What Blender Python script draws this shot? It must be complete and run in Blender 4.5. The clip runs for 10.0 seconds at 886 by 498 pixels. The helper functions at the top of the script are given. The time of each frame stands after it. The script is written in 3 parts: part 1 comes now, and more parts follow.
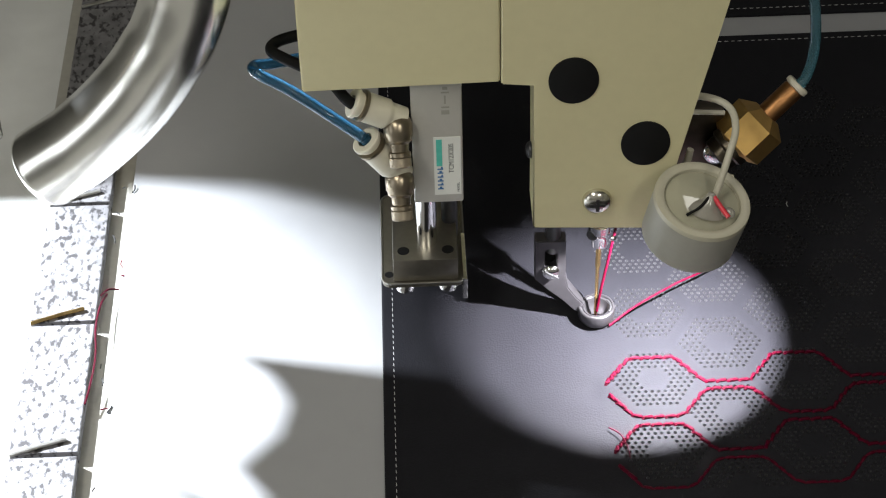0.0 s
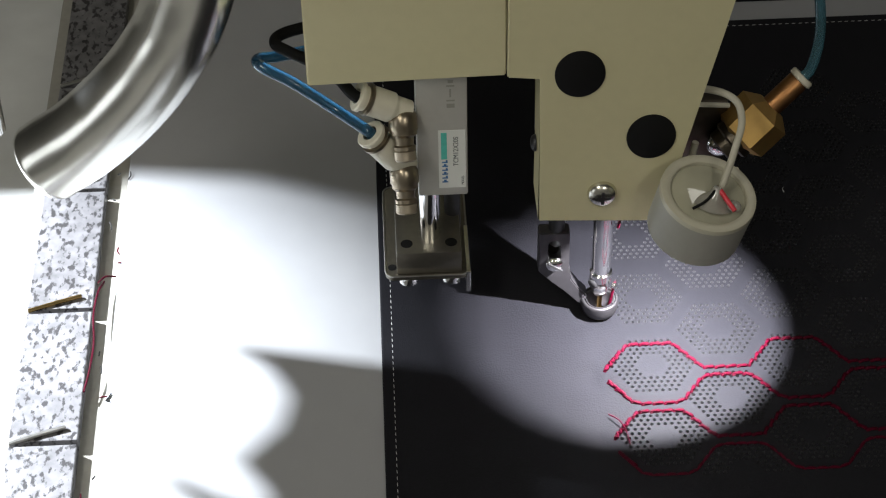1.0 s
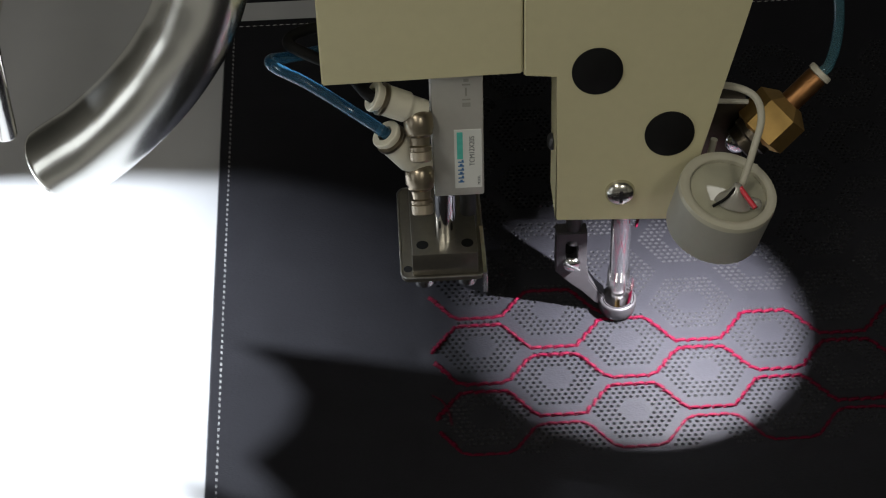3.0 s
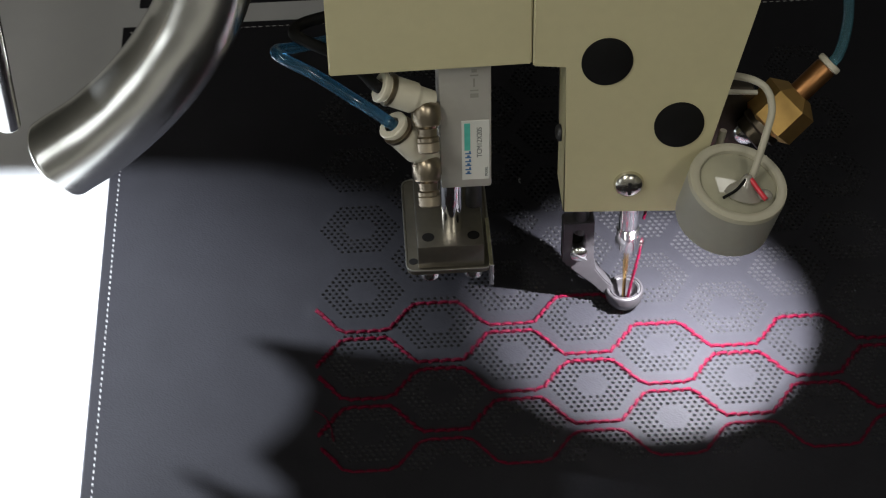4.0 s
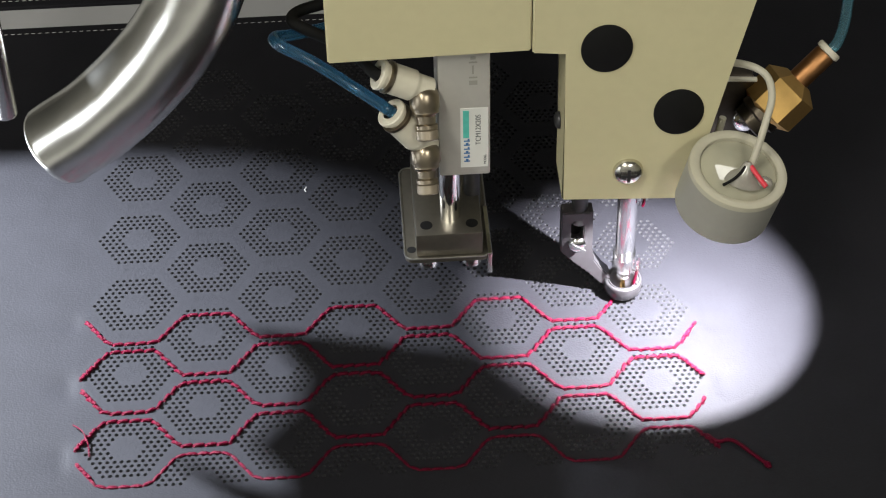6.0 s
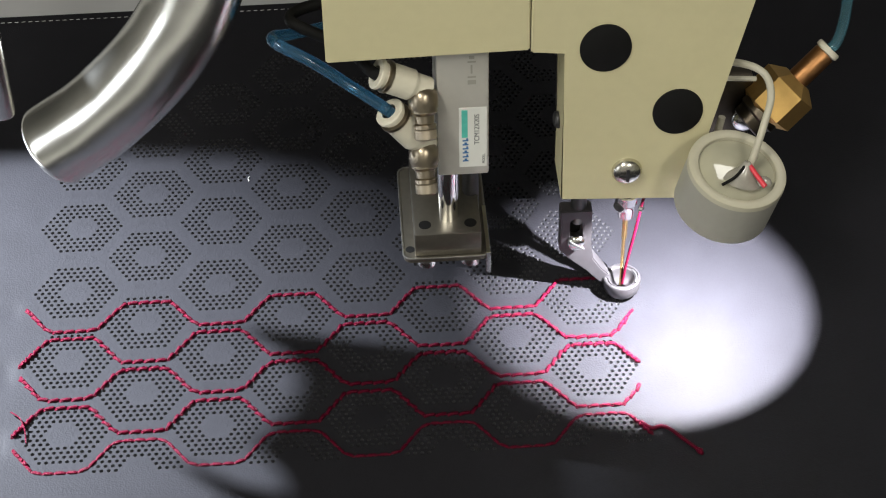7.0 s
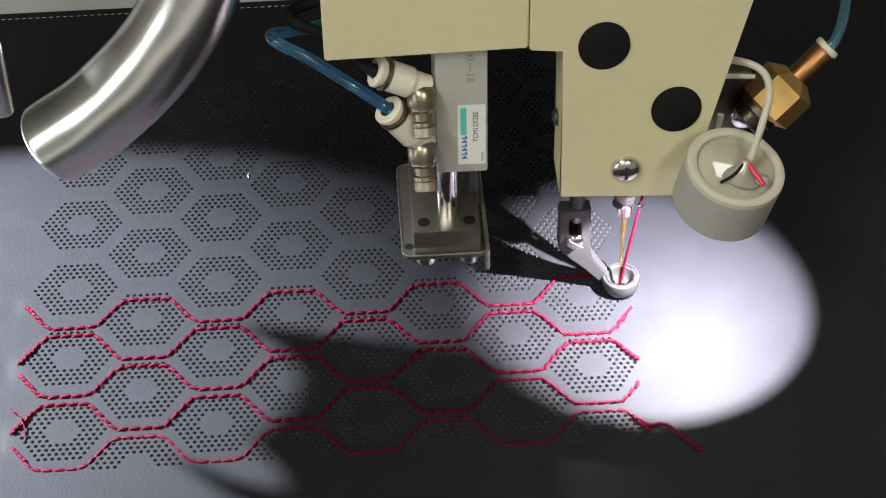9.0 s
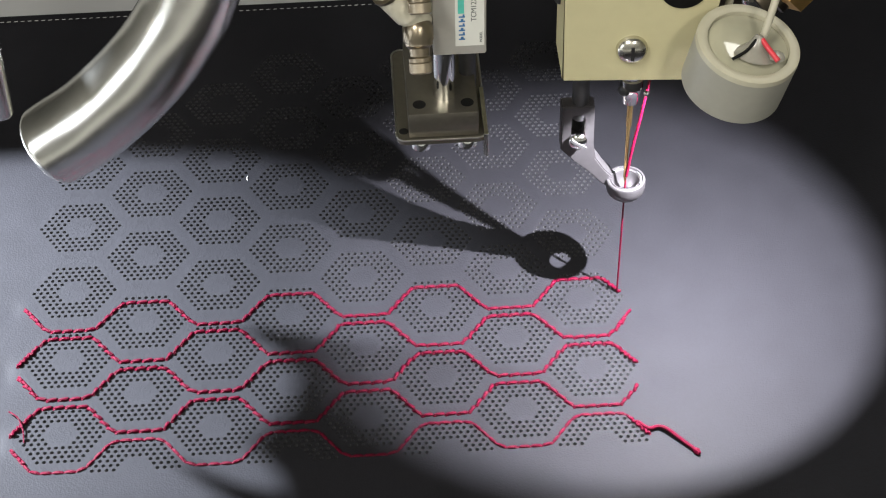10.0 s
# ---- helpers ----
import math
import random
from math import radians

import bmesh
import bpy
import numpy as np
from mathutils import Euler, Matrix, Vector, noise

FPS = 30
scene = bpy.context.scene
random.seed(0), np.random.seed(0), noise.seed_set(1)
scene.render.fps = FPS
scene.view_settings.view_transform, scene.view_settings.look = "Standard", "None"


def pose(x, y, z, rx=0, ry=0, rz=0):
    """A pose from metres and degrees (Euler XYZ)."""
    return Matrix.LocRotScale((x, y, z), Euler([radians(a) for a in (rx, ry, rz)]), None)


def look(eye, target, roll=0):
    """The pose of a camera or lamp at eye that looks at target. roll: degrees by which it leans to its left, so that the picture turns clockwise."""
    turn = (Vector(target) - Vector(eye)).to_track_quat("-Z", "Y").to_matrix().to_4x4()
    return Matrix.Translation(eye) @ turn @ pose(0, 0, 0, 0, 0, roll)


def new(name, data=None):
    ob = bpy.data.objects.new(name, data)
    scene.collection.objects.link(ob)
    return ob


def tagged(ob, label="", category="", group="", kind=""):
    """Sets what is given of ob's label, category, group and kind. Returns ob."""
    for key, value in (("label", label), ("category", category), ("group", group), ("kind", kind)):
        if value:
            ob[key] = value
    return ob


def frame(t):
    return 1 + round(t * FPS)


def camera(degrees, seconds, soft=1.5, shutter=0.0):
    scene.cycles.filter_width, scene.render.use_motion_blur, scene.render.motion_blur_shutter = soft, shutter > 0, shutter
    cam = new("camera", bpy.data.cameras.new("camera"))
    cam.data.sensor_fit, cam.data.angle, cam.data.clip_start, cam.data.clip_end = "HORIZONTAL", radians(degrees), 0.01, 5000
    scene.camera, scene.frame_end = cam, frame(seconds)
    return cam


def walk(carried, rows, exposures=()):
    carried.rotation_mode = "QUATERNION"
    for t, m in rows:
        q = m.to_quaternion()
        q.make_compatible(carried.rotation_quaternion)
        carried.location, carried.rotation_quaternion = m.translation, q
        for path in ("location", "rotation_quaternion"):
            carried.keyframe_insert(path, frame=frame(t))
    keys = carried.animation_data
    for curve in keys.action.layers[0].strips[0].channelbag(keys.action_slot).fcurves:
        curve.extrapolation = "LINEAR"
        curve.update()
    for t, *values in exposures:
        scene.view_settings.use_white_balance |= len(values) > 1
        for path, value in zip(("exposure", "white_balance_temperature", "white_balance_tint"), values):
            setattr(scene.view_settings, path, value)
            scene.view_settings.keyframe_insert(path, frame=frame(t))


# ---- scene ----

# ---------- camera ----------
cam = camera(24.26, 10.0, soft=1.12, shutter=0.5)
walk(cam, [
    (0, pose(-0.05088, -0.43623, 0.42927, 47.575, 1.243, -1.937)),
    (0.5, pose(-0.05749, -0.42993, 0.42956, 46.984, 0.805, -2.432)),
    (1, pose(-0.05878, -0.43159, 0.43160, 46.923, 0.861, -2.522)),
    (1.5, pose(-0.06330, -0.42749, 0.42968, 46.838, 0.818, -3.041)),
    (2, pose(-0.06427, -0.42761, 0.42908, 46.986, 0.993, -3.085)),
    (2.5, pose(-0.06120, -0.42778, 0.42861, 47.018, 1.381, -2.803)),
    (4, pose(-0.06938, -0.42336, 0.42359, 46.795, 1.010, -3.273)),
    (4.5, pose(-0.07199, -0.42139, 0.42284, 46.681, 0.823, -3.484)),
    (5, pose(-0.07082, -0.42237, 0.42153, 46.684, 0.913, -3.431)),
    (5.5, pose(-0.07217, -0.42224, 0.42173, 46.585, 0.865, -3.537)),
    (7, pose(-0.07193, -0.42106, 0.42143, 46.463, 0.845, -3.597)),
    (7.5, pose(-0.07417, -0.41939, 0.42250, 46.222, 0.583, -3.743)),
    (8, pose(-0.07283, -0.42038, 0.42303, 46.236, 0.759, -3.702)),
    (8.5, pose(-0.07145, -0.42093, 0.42244, 46.308, 0.858, -3.575)),
    (9, pose(-0.07038, -0.42087, 0.42242, 46.297, 0.890, -3.471)),
    (9.3, pose(-0.07038, -0.42087, 0.42242, 46.297, 0.890, -3.471)),
    (9.6, pose(-0.07038, -0.42087, 0.42242, 46.336, 0.879, -3.483)),
    (10, pose(-0.07038, -0.42087, 0.42242, 46.375, 0.868, -3.494)),
], exposures=((0, 0.58), (0.5, 0.28), (1.0, 0.05), (2.5, -0.14), (4.0, 0.2), (4.5, 0.54), (5.5, 1.05), (7.0, 1.25), (9.0, 1.3), (9.4, 1.3), (10.0, 1.42)))

# ---------- light ----------
world = bpy.data.worlds.new("room_air")
scene.world = world
world.use_nodes = True
world.node_tree.nodes["Background"].inputs[0].default_value = (0.9, 0.95, 1.0, 1)
world.node_tree.nodes["Background"].inputs[1].default_value = 0.02


def lamp(name, kind, m, energy, colour, **settings):
    data = bpy.data.lights.new(name, kind)
    data.energy, data.color = energy, colour
    if kind == "AREA":
        data.shape, data.size, data.size_y = "RECTANGLE", settings["size"], settings["size_y"]
    else:
        data.spot_size, data.spot_blend, data.shadow_soft_size = settings["cone"], settings["blend"], settings["soft"]
    ob = new(name, data)
    ob.matrix_world = m
    return ob


# work lamp to the side of the table, out of view; the bent tubes stand in its beam
lamp("work_light", "SPOT", look((-0.482, 0.162, 0.335), (-0.206, 0.004, 0)), 83, (0.87, 0.925, 1.0),
     cone=radians(31), blend=1.0, soft=0.0028)
# fluorescent tubes of the workshop ceiling
for place in ((-1.0, -1.35), (0.7, -2.3)):
    lamp("ceiling_light", "AREA", look((place[0], place[1], 1.95), (place[0], place[1], 0)), 20.5, (1.0, 0.96, 0.86), size=0.3, size_y=1.3)

# small square lamp over the back of the machine
lamp("ceiling_light", "AREA", look((0.95, 0.9, 1.95), (0.95, 0.9, 0)), 3.6, (1.0, 0.97, 0.92), size=0.8, size_y=0.5)
# daylight through the workshop window
lamp("window_light", "AREA", look((-2.57, -1.45, 0.62), (0, -1.45, 0.62)), 7.0, (0.93, 0.97, 1.0), size=1.1, size_y=1.2)

# ---------- materials ----------


def material(name, base, rough=0.5, metal=0.0, vary=0.15, grain=400.0, bump=0.0, bump_scale=2000.0, coat=0.0, wear=None, spec=0.5, clear=0.0):
    """A procedural surface: base colour varied at two scales, roughness with it, and fine relief."""
    m = bpy.data.materials.new(name)
    m.use_nodes = True
    nodes, links = m.node_tree.nodes, m.node_tree.links
    p = nodes["Principled BSDF"]
    p.inputs["Metallic"].default_value = metal
    p.inputs["Coat Weight"].default_value = coat
    p.inputs["Transmission Weight"].default_value = clear
    p.inputs["Specular IOR Level"].default_value = spec
    where = nodes.new("ShaderNodeTexCoord")
    big, fine = nodes.new("ShaderNodeTexNoise"), nodes.new("ShaderNodeTexNoise")
    big.inputs["Scale"].default_value, big.inputs["Detail"].default_value = grain / 9, 4
    fine.inputs["Scale"].default_value, fine.inputs["Detail"].default_value = grain, 5
    both = nodes.new("ShaderNodeMath")
    both.operation = "MULTIPLY_ADD"
    both.inputs[1].default_value = 0.45
    half = nodes.new("ShaderNodeMath")
    half.operation, half.inputs[1].default_value = "MULTIPLY", 0.55
    links.new(where.outputs["Object"], big.inputs["Vector"])
    links.new(where.outputs["Object"], fine.inputs["Vector"])
    links.new(fine.outputs["Fac"], half.inputs[0])
    links.new(big.outputs["Fac"], both.inputs[0])
    links.new(half.outputs[0], both.inputs[2])
    ramp = nodes.new("ShaderNodeValToRGB")
    low, high = [c * (1 - vary) for c in base], [min(1, c * (1 + vary)) for c in base]
    ramp.color_ramp.elements[0].position, ramp.color_ramp.elements[1].position = 0.3, 0.7
    ramp.color_ramp.elements[0].color, ramp.color_ramp.elements[1].color = (*low, 1), (*high, 1)
    links.new(both.outputs[0], ramp.inputs[0])
    colour = ramp.outputs[0]
    if wear:
        spots = nodes.new("ShaderNodeTexNoise")
        spots.inputs["Scale"].default_value, spots.inputs["Detail"].default_value = wear[1], 8
        step = nodes.new("ShaderNodeValToRGB")
        step.color_ramp.elements[0].position, step.color_ramp.elements[1].position = wear[2], wear[2] + 0.09
        mix = nodes.new("ShaderNodeMix")
        mix.data_type = "RGBA"
        mix.inputs["B"].default_value = (*wear[0], 1)
        stretch = nodes.new("ShaderNodeMapping")
        stretch.inputs["Scale"].default_value = (1.0, 0.6, 1.0)
        links.new(where.outputs["Object"], stretch.inputs["Vector"])
        links.new(stretch.outputs[0], spots.inputs["Vector"])
        links.new(spots.outputs["Fac"], step.inputs[0])
        links.new(step.outputs[0], mix.inputs["Factor"])
        links.new(colour, mix.inputs["A"])
        colour = mix.outputs["Result"]
    links.new(colour, p.inputs["Base Color"])
    span = nodes.new("ShaderNodeMapRange")
    span.inputs["To Min"].default_value, span.inputs["To Max"].default_value = max(0.02, rough * 0.8), min(1, rough * 1.2)
    links.new(both.outputs[0], span.inputs["Value"])
    links.new(span.outputs[0], p.inputs["Roughness"])
    if bump:
        relief = nodes.new("ShaderNodeTexVoronoi")
        relief.inputs["Scale"].default_value = bump_scale
        height = nodes.new("ShaderNodeBump")
        height.inputs["Strength"].default_value, height.inputs["Distance"].default_value = bump, 0.0003
        links.new(where.outputs["Object"], relief.inputs["Vector"])
        links.new(relief.outputs["Distance"], height.inputs["Height"])
        links.new(height.outputs[0], p.inputs["Normal"])
    return m


def glow(name, colour, strength):
    m = bpy.data.materials.new(name)
    m.use_nodes = True
    p = m.node_tree.nodes["Principled BSDF"]
    p.inputs["Base Color"].default_value = (*colour, 1)
    p.inputs["Emission Color"].default_value, p.inputs["Emission Strength"].default_value = (*colour, 1), strength
    return m


LEATHER = material("black_leather", (0.0116, 0.0116, 0.0142), 0.64, vary=0.18, grain=900, bump=0.18, bump_scale=1900, spec=0.09)
LEATHER_CORE = material("leather_core", (0.034, 0.034, 0.037), 0.4, vary=0.15, spec=0.6)
LEATHER_EDGE = material("leather_edge", (0.015, 0.015, 0.016), 0.7, vary=0.2)
WHITE_BOARD = material("white_board", (0.335, 0.34, 0.35), 0.6, vary=0.03, grain=120)
TRAY = material("grey_tray", (0.30, 0.29, 0.255), 0.55, vary=0.1)
RAIL = material("worn_rail", (0.2, 0.197, 0.205), 0.42, metal=0.3, vary=0.4, grain=260, wear=((0.045, 0.043, 0.045), 620, 0.52))
BED = material("grey_bed", (0.55, 0.56, 0.55), 0.3, vary=0.1, grain=60)
BEIGE = material("beige_enamel", (0.53, 0.49, 0.30), 0.45, vary=0.035, grain=300, bump=0.05, bump_scale=2500)
BLACK = material("black_plastic", (0.006, 0.006, 0.006), 0.75, vary=0.2, spec=0.15)
DARK = material("dark_steel", (0.05, 0.05, 0.052), 0.45, metal=0.6, vary=0.3)
CHROME = material("chrome", (0.82, 0.82, 0.80), 0.10, metal=1, vary=0.05)
SCREW = material("dull_chrome", (0.66, 0.64, 0.57), 0.24, metal=1, vary=0.08)
STEEL = material("brushed_steel", (0.80, 0.79, 0.745), 0.21, metal=1.0, vary=0.05, grain=260)
SATIN = material("satin_steel", (0.52, 0.51, 0.48), 0.36, metal=1, vary=0.12, grain=500)
FOOT_STEEL = material("foot_steel", (0.076, 0.072, 0.077), 0.38, metal=0.8, vary=0.12, grain=500)
BLOCK_STEEL = material("block_steel", (0.21, 0.195, 0.165), 0.32, metal=0.85, vary=0.1, grain=500)
NICKEL = material("smoky_nickel", (0.30, 0.255, 0.19), 0.33, metal=1, vary=0.15)
KNOB = material("pale_nickel", (0.36, 0.31, 0.235), 0.42, metal=0.7, vary=0.12)
NICKEL_DARK = material("dark_nickel", (0.10, 0.085, 0.065), 0.35, metal=1, vary=0.2)
BRASS = material("brass", (0.52, 0.34, 0.12), 0.5, metal=1, vary=0.15)
COPPER = material("copper_brass", (0.34, 0.17, 0.07), 0.42, metal=1, vary=0.2)
FITTING = material("white_plastic", (0.60, 0.57, 0.46), 0.38, vary=0.04)
ALUMINIUM = material("anodised_aluminium", (0.46, 0.45, 0.41), 0.42, metal=0.15, vary=0.05)
GREY_PLASTIC = material("grey_plastic", (0.30, 0.295, 0.255), 0.45, vary=0.05)
RIM = material("beige_grey_rim", (0.42, 0.40, 0.31), 0.40, vary=0.05)
POTTING = material("clear_potting", (0.36, 0.35, 0.265), 0.07, vary=0.12, grain=120, coat=0.8)
GLUE = material("hot_glue", (0.55, 0.53, 0.47), 0.12, vary=0.15, clear=0.55, coat=0.5)
CABLE = material("cream_cable", (0.42, 0.40, 0.32), 0.45, vary=0.05)
BLUE_HOSE = material("blue_hose", (0.05, 0.20, 0.36), 0.14, vary=0.1, clear=0.8)
TEAL_HOSE = material("teal_hose", (0.12, 0.32, 0.40), 0.14, vary=0.1, clear=0.75)
RED_THREAD = material("red_thread", (0.058, 0.0006, 0.0088), 0.45, vary=0.4, grain=3000, bump=0.6, bump_scale=4000, spec=0.07)
RED_WIRE = material("red_wire", (0.60, 0.03, 0.05), 0.4)
WHITE_THREAD = material("white_thread", (0.5, 0.5, 0.49), 0.7, vary=0.1)
NEEDLE_GOLD = material("gold_needle", (0.72, 0.50, 0.20), 0.2, metal=1)
LABEL_WHITE = material("white_label", (0.68, 0.69, 0.65), 0.4, vary=0.03)
LABEL_TEAL = material("teal_print", (0.10, 0.50, 0.42), 0.4)
LABEL_BLUE = material("blue_print", (0.05, 0.16, 0.36), 0.4)
LABEL_DARK = material("dark_print", (0.08, 0.09, 0.09), 0.5)
GLASS = material("window_glass", (0.9, 0.93, 0.92), 0.05, vary=0.01, clear=1.0)
WALL = material("grey_wall", (0.32, 0.32, 0.31), 0.8, vary=0.1, grain=8)
FLOOR = material("workshop_floor", (0.16, 0.17, 0.16), 0.6, vary=0.2, grain=10)
LED = glow("led", (0.95, 0.94, 1.0), 430000)

# ---------- building helpers (millimetres in, metres out) ----------


def part(name, bm, mat, parent=None, label="", smooth=0.0):
    """Links a bmesh, drawn in millimetres, as one mesh object."""
    bmesh.ops.scale(bm, vec=(0.001,) * 3, verts=bm.verts)
    bmesh.ops.recalc_face_normals(bm, faces=bm.faces)
    if smooth:
        for f in bm.faces:
            f.smooth = True
        for e in bm.edges:
            e.smooth = len(e.link_faces) == 2 and e.calc_face_angle(0) < radians(smooth)
    me = bpy.data.meshes.new(name)
    bm.to_mesh(me)
    bm.free()
    me.materials.append(mat)
    ob = new(name, me)
    ob.parent = parent
    if label:
        ob["label"] = label
    return ob


def thing(name, label, category, group="", kind=""):
    return tagged(new(name), label, category, group, kind)


def box(bm, x0, x1, y0, y1, z0, z1, bevel=0.0):
    m = Matrix.LocRotScale(((x0 + x1) / 2, (y0 + y1) / 2, (z0 + z1) / 2), None, (x1 - x0, y1 - y0, z1 - z0))
    made = bmesh.ops.create_cube(bm, size=1, matrix=m)["verts"]
    if bevel:
        edges = list({e for v in made for e in v.link_edges})
        bmesh.ops.bevel(bm, geom=edges, offset=bevel, segments=2, affect="EDGES", profile=0.5)
    return bm


def sweep(bm, points, radii, seg=16, cap=True):
    """A round tube along points; radii: one number or one for each point."""
    pts = [Vector(p) for p in points]
    if not hasattr(radii, "__len__"):
        radii = [radii] * len(pts)
    side, rings = None, []
    for i, p in enumerate(pts):
        way = (pts[min(i + 1, len(pts) - 1)] - pts[max(i - 1, 0)]).normalized()
        if side is None:
            side = way.orthogonal().normalized()
        side = (side - way * side.dot(way)).normalized()
        up = way.cross(side)
        rings.append([bm.verts.new(p + (side * math.cos(a) + up * math.sin(a)) * radii[i])
                      for a in (math.tau * k / seg for k in range(seg))])
    for a, b in zip(rings, rings[1:]):
        for k in range(seg):
            bm.faces.new((a[k], a[(k + 1) % seg], b[(k + 1) % seg], b[k]))
    if cap:
        bm.faces.new(rings[0])
        bm.faces.new(rings[-1])
    return bm


def rod(bm, a, b, r, seg=24, bevel=0.25):
    """A cylinder from a to b with rounded ends."""
    a, b = Vector(a), Vector(b)
    way = (b - a).normalized()
    c = min(bevel, r * 0.5)
    return sweep_straight(bm, a, way, (b - a).length, ((0, r - c), (c * 0.3, r - c * 0.3), (c, r)), r, seg)


def sweep_straight(bm, a, way, length, ends, r, seg):
    profile = list(ends) + [(length - d, q) for d, q in reversed(ends)]
    return lathe(bm, profile, a, way, seg, True)


def lathe(bm, profile, base, way, seg=32, cap=False):
    """Turns (height, radius) pairs round an axis."""
    way = Vector(way).normalized()
    side = way.orthogonal().normalized()
    up = way.cross(side)
    rings = [[bm.verts.new(Vector(base) + way * h + (side * math.cos(a) + up * math.sin(a)) * q)
              for a in (math.tau * k / seg for k in range(seg))] for h, q in profile]
    for a, b in zip(rings, rings[1:]):
        for k in range(seg):
            bm.faces.new((a[k], a[(k + 1) % seg], b[(k + 1) % seg], b[k]))
    if cap:
        bm.faces.new(rings[0])
        bm.faces.new(rings[-1])
    return bm


def smooth_curve(points, n=8):
    """A Catmull-Rom curve through points."""
    p = [Vector(q) for q in points]
    p = [2 * p[0] - p[1]] + p + [2 * p[-1] - p[-2]]
    out = []
    for i in range(1, len(p) - 2):
        for k in range(n):
            t = k / n
            out.append(0.5 * (2 * p[i] + (p[i + 1] - p[i - 1]) * t + (2 * p[i - 1] - 5 * p[i] + 4 * p[i + 1] - p[i + 2]) * t * t
                              + (3 * p[i] - p[i - 1] - 3 * p[i + 1] + p[i + 2]) * t ** 3))
    return out + [p[-2]]


def extrude_outline(bm, outline, y0, y1):
    """A plate whose outline lies in x and z, between y0 and y1."""
    front = [bm.verts.new((x, y0, z)) for x, z in outline]
    back = [bm.verts.new((x, y1, z)) for x, z in outline]
    bm.faces.new(front)
    bm.faces.new(list(reversed(back)))
    n = len(outline)
    for k in range(n):
        bm.faces.new((front[k], back[k], back[(k + 1) % n], front[(k + 1) % n]))
    return bm


# ---------- the workshop round the machine ----------
def slab(name, bounds, mat, label, category):
    return tagged(part(name, box(bmesh.new(), *bounds), mat), label, category, kind="structure")


slab("floor", (-2600, 2600, -2600, 2600, -900, -850), FLOOR, "dark grey workshop floor under the machine", "floor")
slab("ceiling", (-2600, 2600, -2600, 2600, 2000, 2050), WALL, "plain grey workshop ceiling with tube lights", "ceiling")
slab("wall_north", (-2600, 2600, 2550, 2600, -850, 2000), WALL, "plain grey workshop wall behind the machine", "wall")
slab("wall_south", (-2600, 2600, -2600, -2550, -850, 2000), WALL, "plain grey workshop wall facing the machine", "wall")
slab("wall_east", (2550, 2600, -2550, 2550, -850, 2000), WALL, "plain grey workshop side wall", "wall")
wall_west = bmesh.new()
for bounds in ((-2550, -2000, -850, 2000), (-900, 2550, -850, 2000), (-2000, -900, -850, 20), (-2000, -900, 1220, 2000)):
    box(wall_west, -2600, -2550, *bounds)
tagged(part("wall_west", wall_west, WALL), "plain grey workshop side wall with a window", "wall", kind="structure")
window = thing("window_1", "white framed workshop window with six panes", "window", kind="structure")
frame_bars = bmesh.new()
for y0, y1, z0, z1 in ((-2000, -1960, 20, 1220), (-940, -900, 20, 1220), (-1960, -940, 20, 60), (-1960, -940, 1180, 1220),
                       (-1620, -1590, 60, 1180), (-1310, -1280, 60, 1180), (-1960, -940, 610, 640)):
    box(frame_bars, -2562, -2545, y0, y1, z0, z1, 2)
part("window_frame", frame_bars, FITTING, window)
for y0, y1 in ((-1960, -1620), (-1590, -1310), (-1280, -940)):
    for z0, z1 in ((60, 610), (640, 1180)):
        pane = part("pane", box(bmesh.new(), -2588, -2584, y0, y1, z0, z1), GLASS, window)
        pane.visible_shadow = False

bed = thing("machine_bed", "pale grey flat metal bed of the sewing machine", "machine bed", kind="structure")
part("bed_plate", box(bmesh.new(), -900, 700, -450, 700, -40, -8.5, 1.0), BED, bed)
for lx in (-850, 650):
    for ly in (-400, 650):
        part("leg", box(bmesh.new(), lx - 30, lx + 30, ly - 30, ly + 30, -850, -40, 1), BED, bed)

# ---------- the pallet: tray, white board and side rail ----------
A, B = 21.0, 27.6           # column and row spacing of the hexagons
HX, HY = -158.1, 39.7       # centre of the first perforated hexagon under the needle's frame

pallet = thing("pallet", "white sewing pallet board with a worn metal side rail", "pallet")
part("tray", box(bmesh.new(), -346, 330, -240, 420, -8.4, -4.6, 0.4), TRAY, pallet)
part("board", box(bmesh.new(), -315.4, 326, -236, 416, -4.6, -1.4, 0.3), WHITE_BOARD, pallet, "matt white board")
SLOTS = (180.6, 127.0, 73.6, 19.4, -33.4, -87.0)
y_from = 300
for y_to in [py - 1.0 for py in SLOTS] + [-238]:    # deep saw cuts part the rail
    part("rail", box(bmesh.new(), -341.5, -322.0, y_to, y_from, -4.6, -0.4, 0.3), RAIL, pallet, "scuffed silver metal rail")
    y_from = y_to - 1.6
for k, py in enumerate(SLOTS):
    # the cut's shade, put in as a black strip along its floor
    part("slot_shade", box(bmesh.new(), -341.3, -322.2, py - 2.58, py - 1.02, -4.58, -4.2), BLACK, pallet, "black strip for the shade at the bottom of a saw cut")
    pin = sweep(bmesh.new(), [(-341, py - 2.0, 0.1), (-333, py + 0.9, 0.3), (-325.5, py + 3.2, 0.5)], 0.65, 8)
    part("pin", pin, NEEDLE_GOLD if k in (3, 5) else SATIN, pallet, "small headless metal pin")

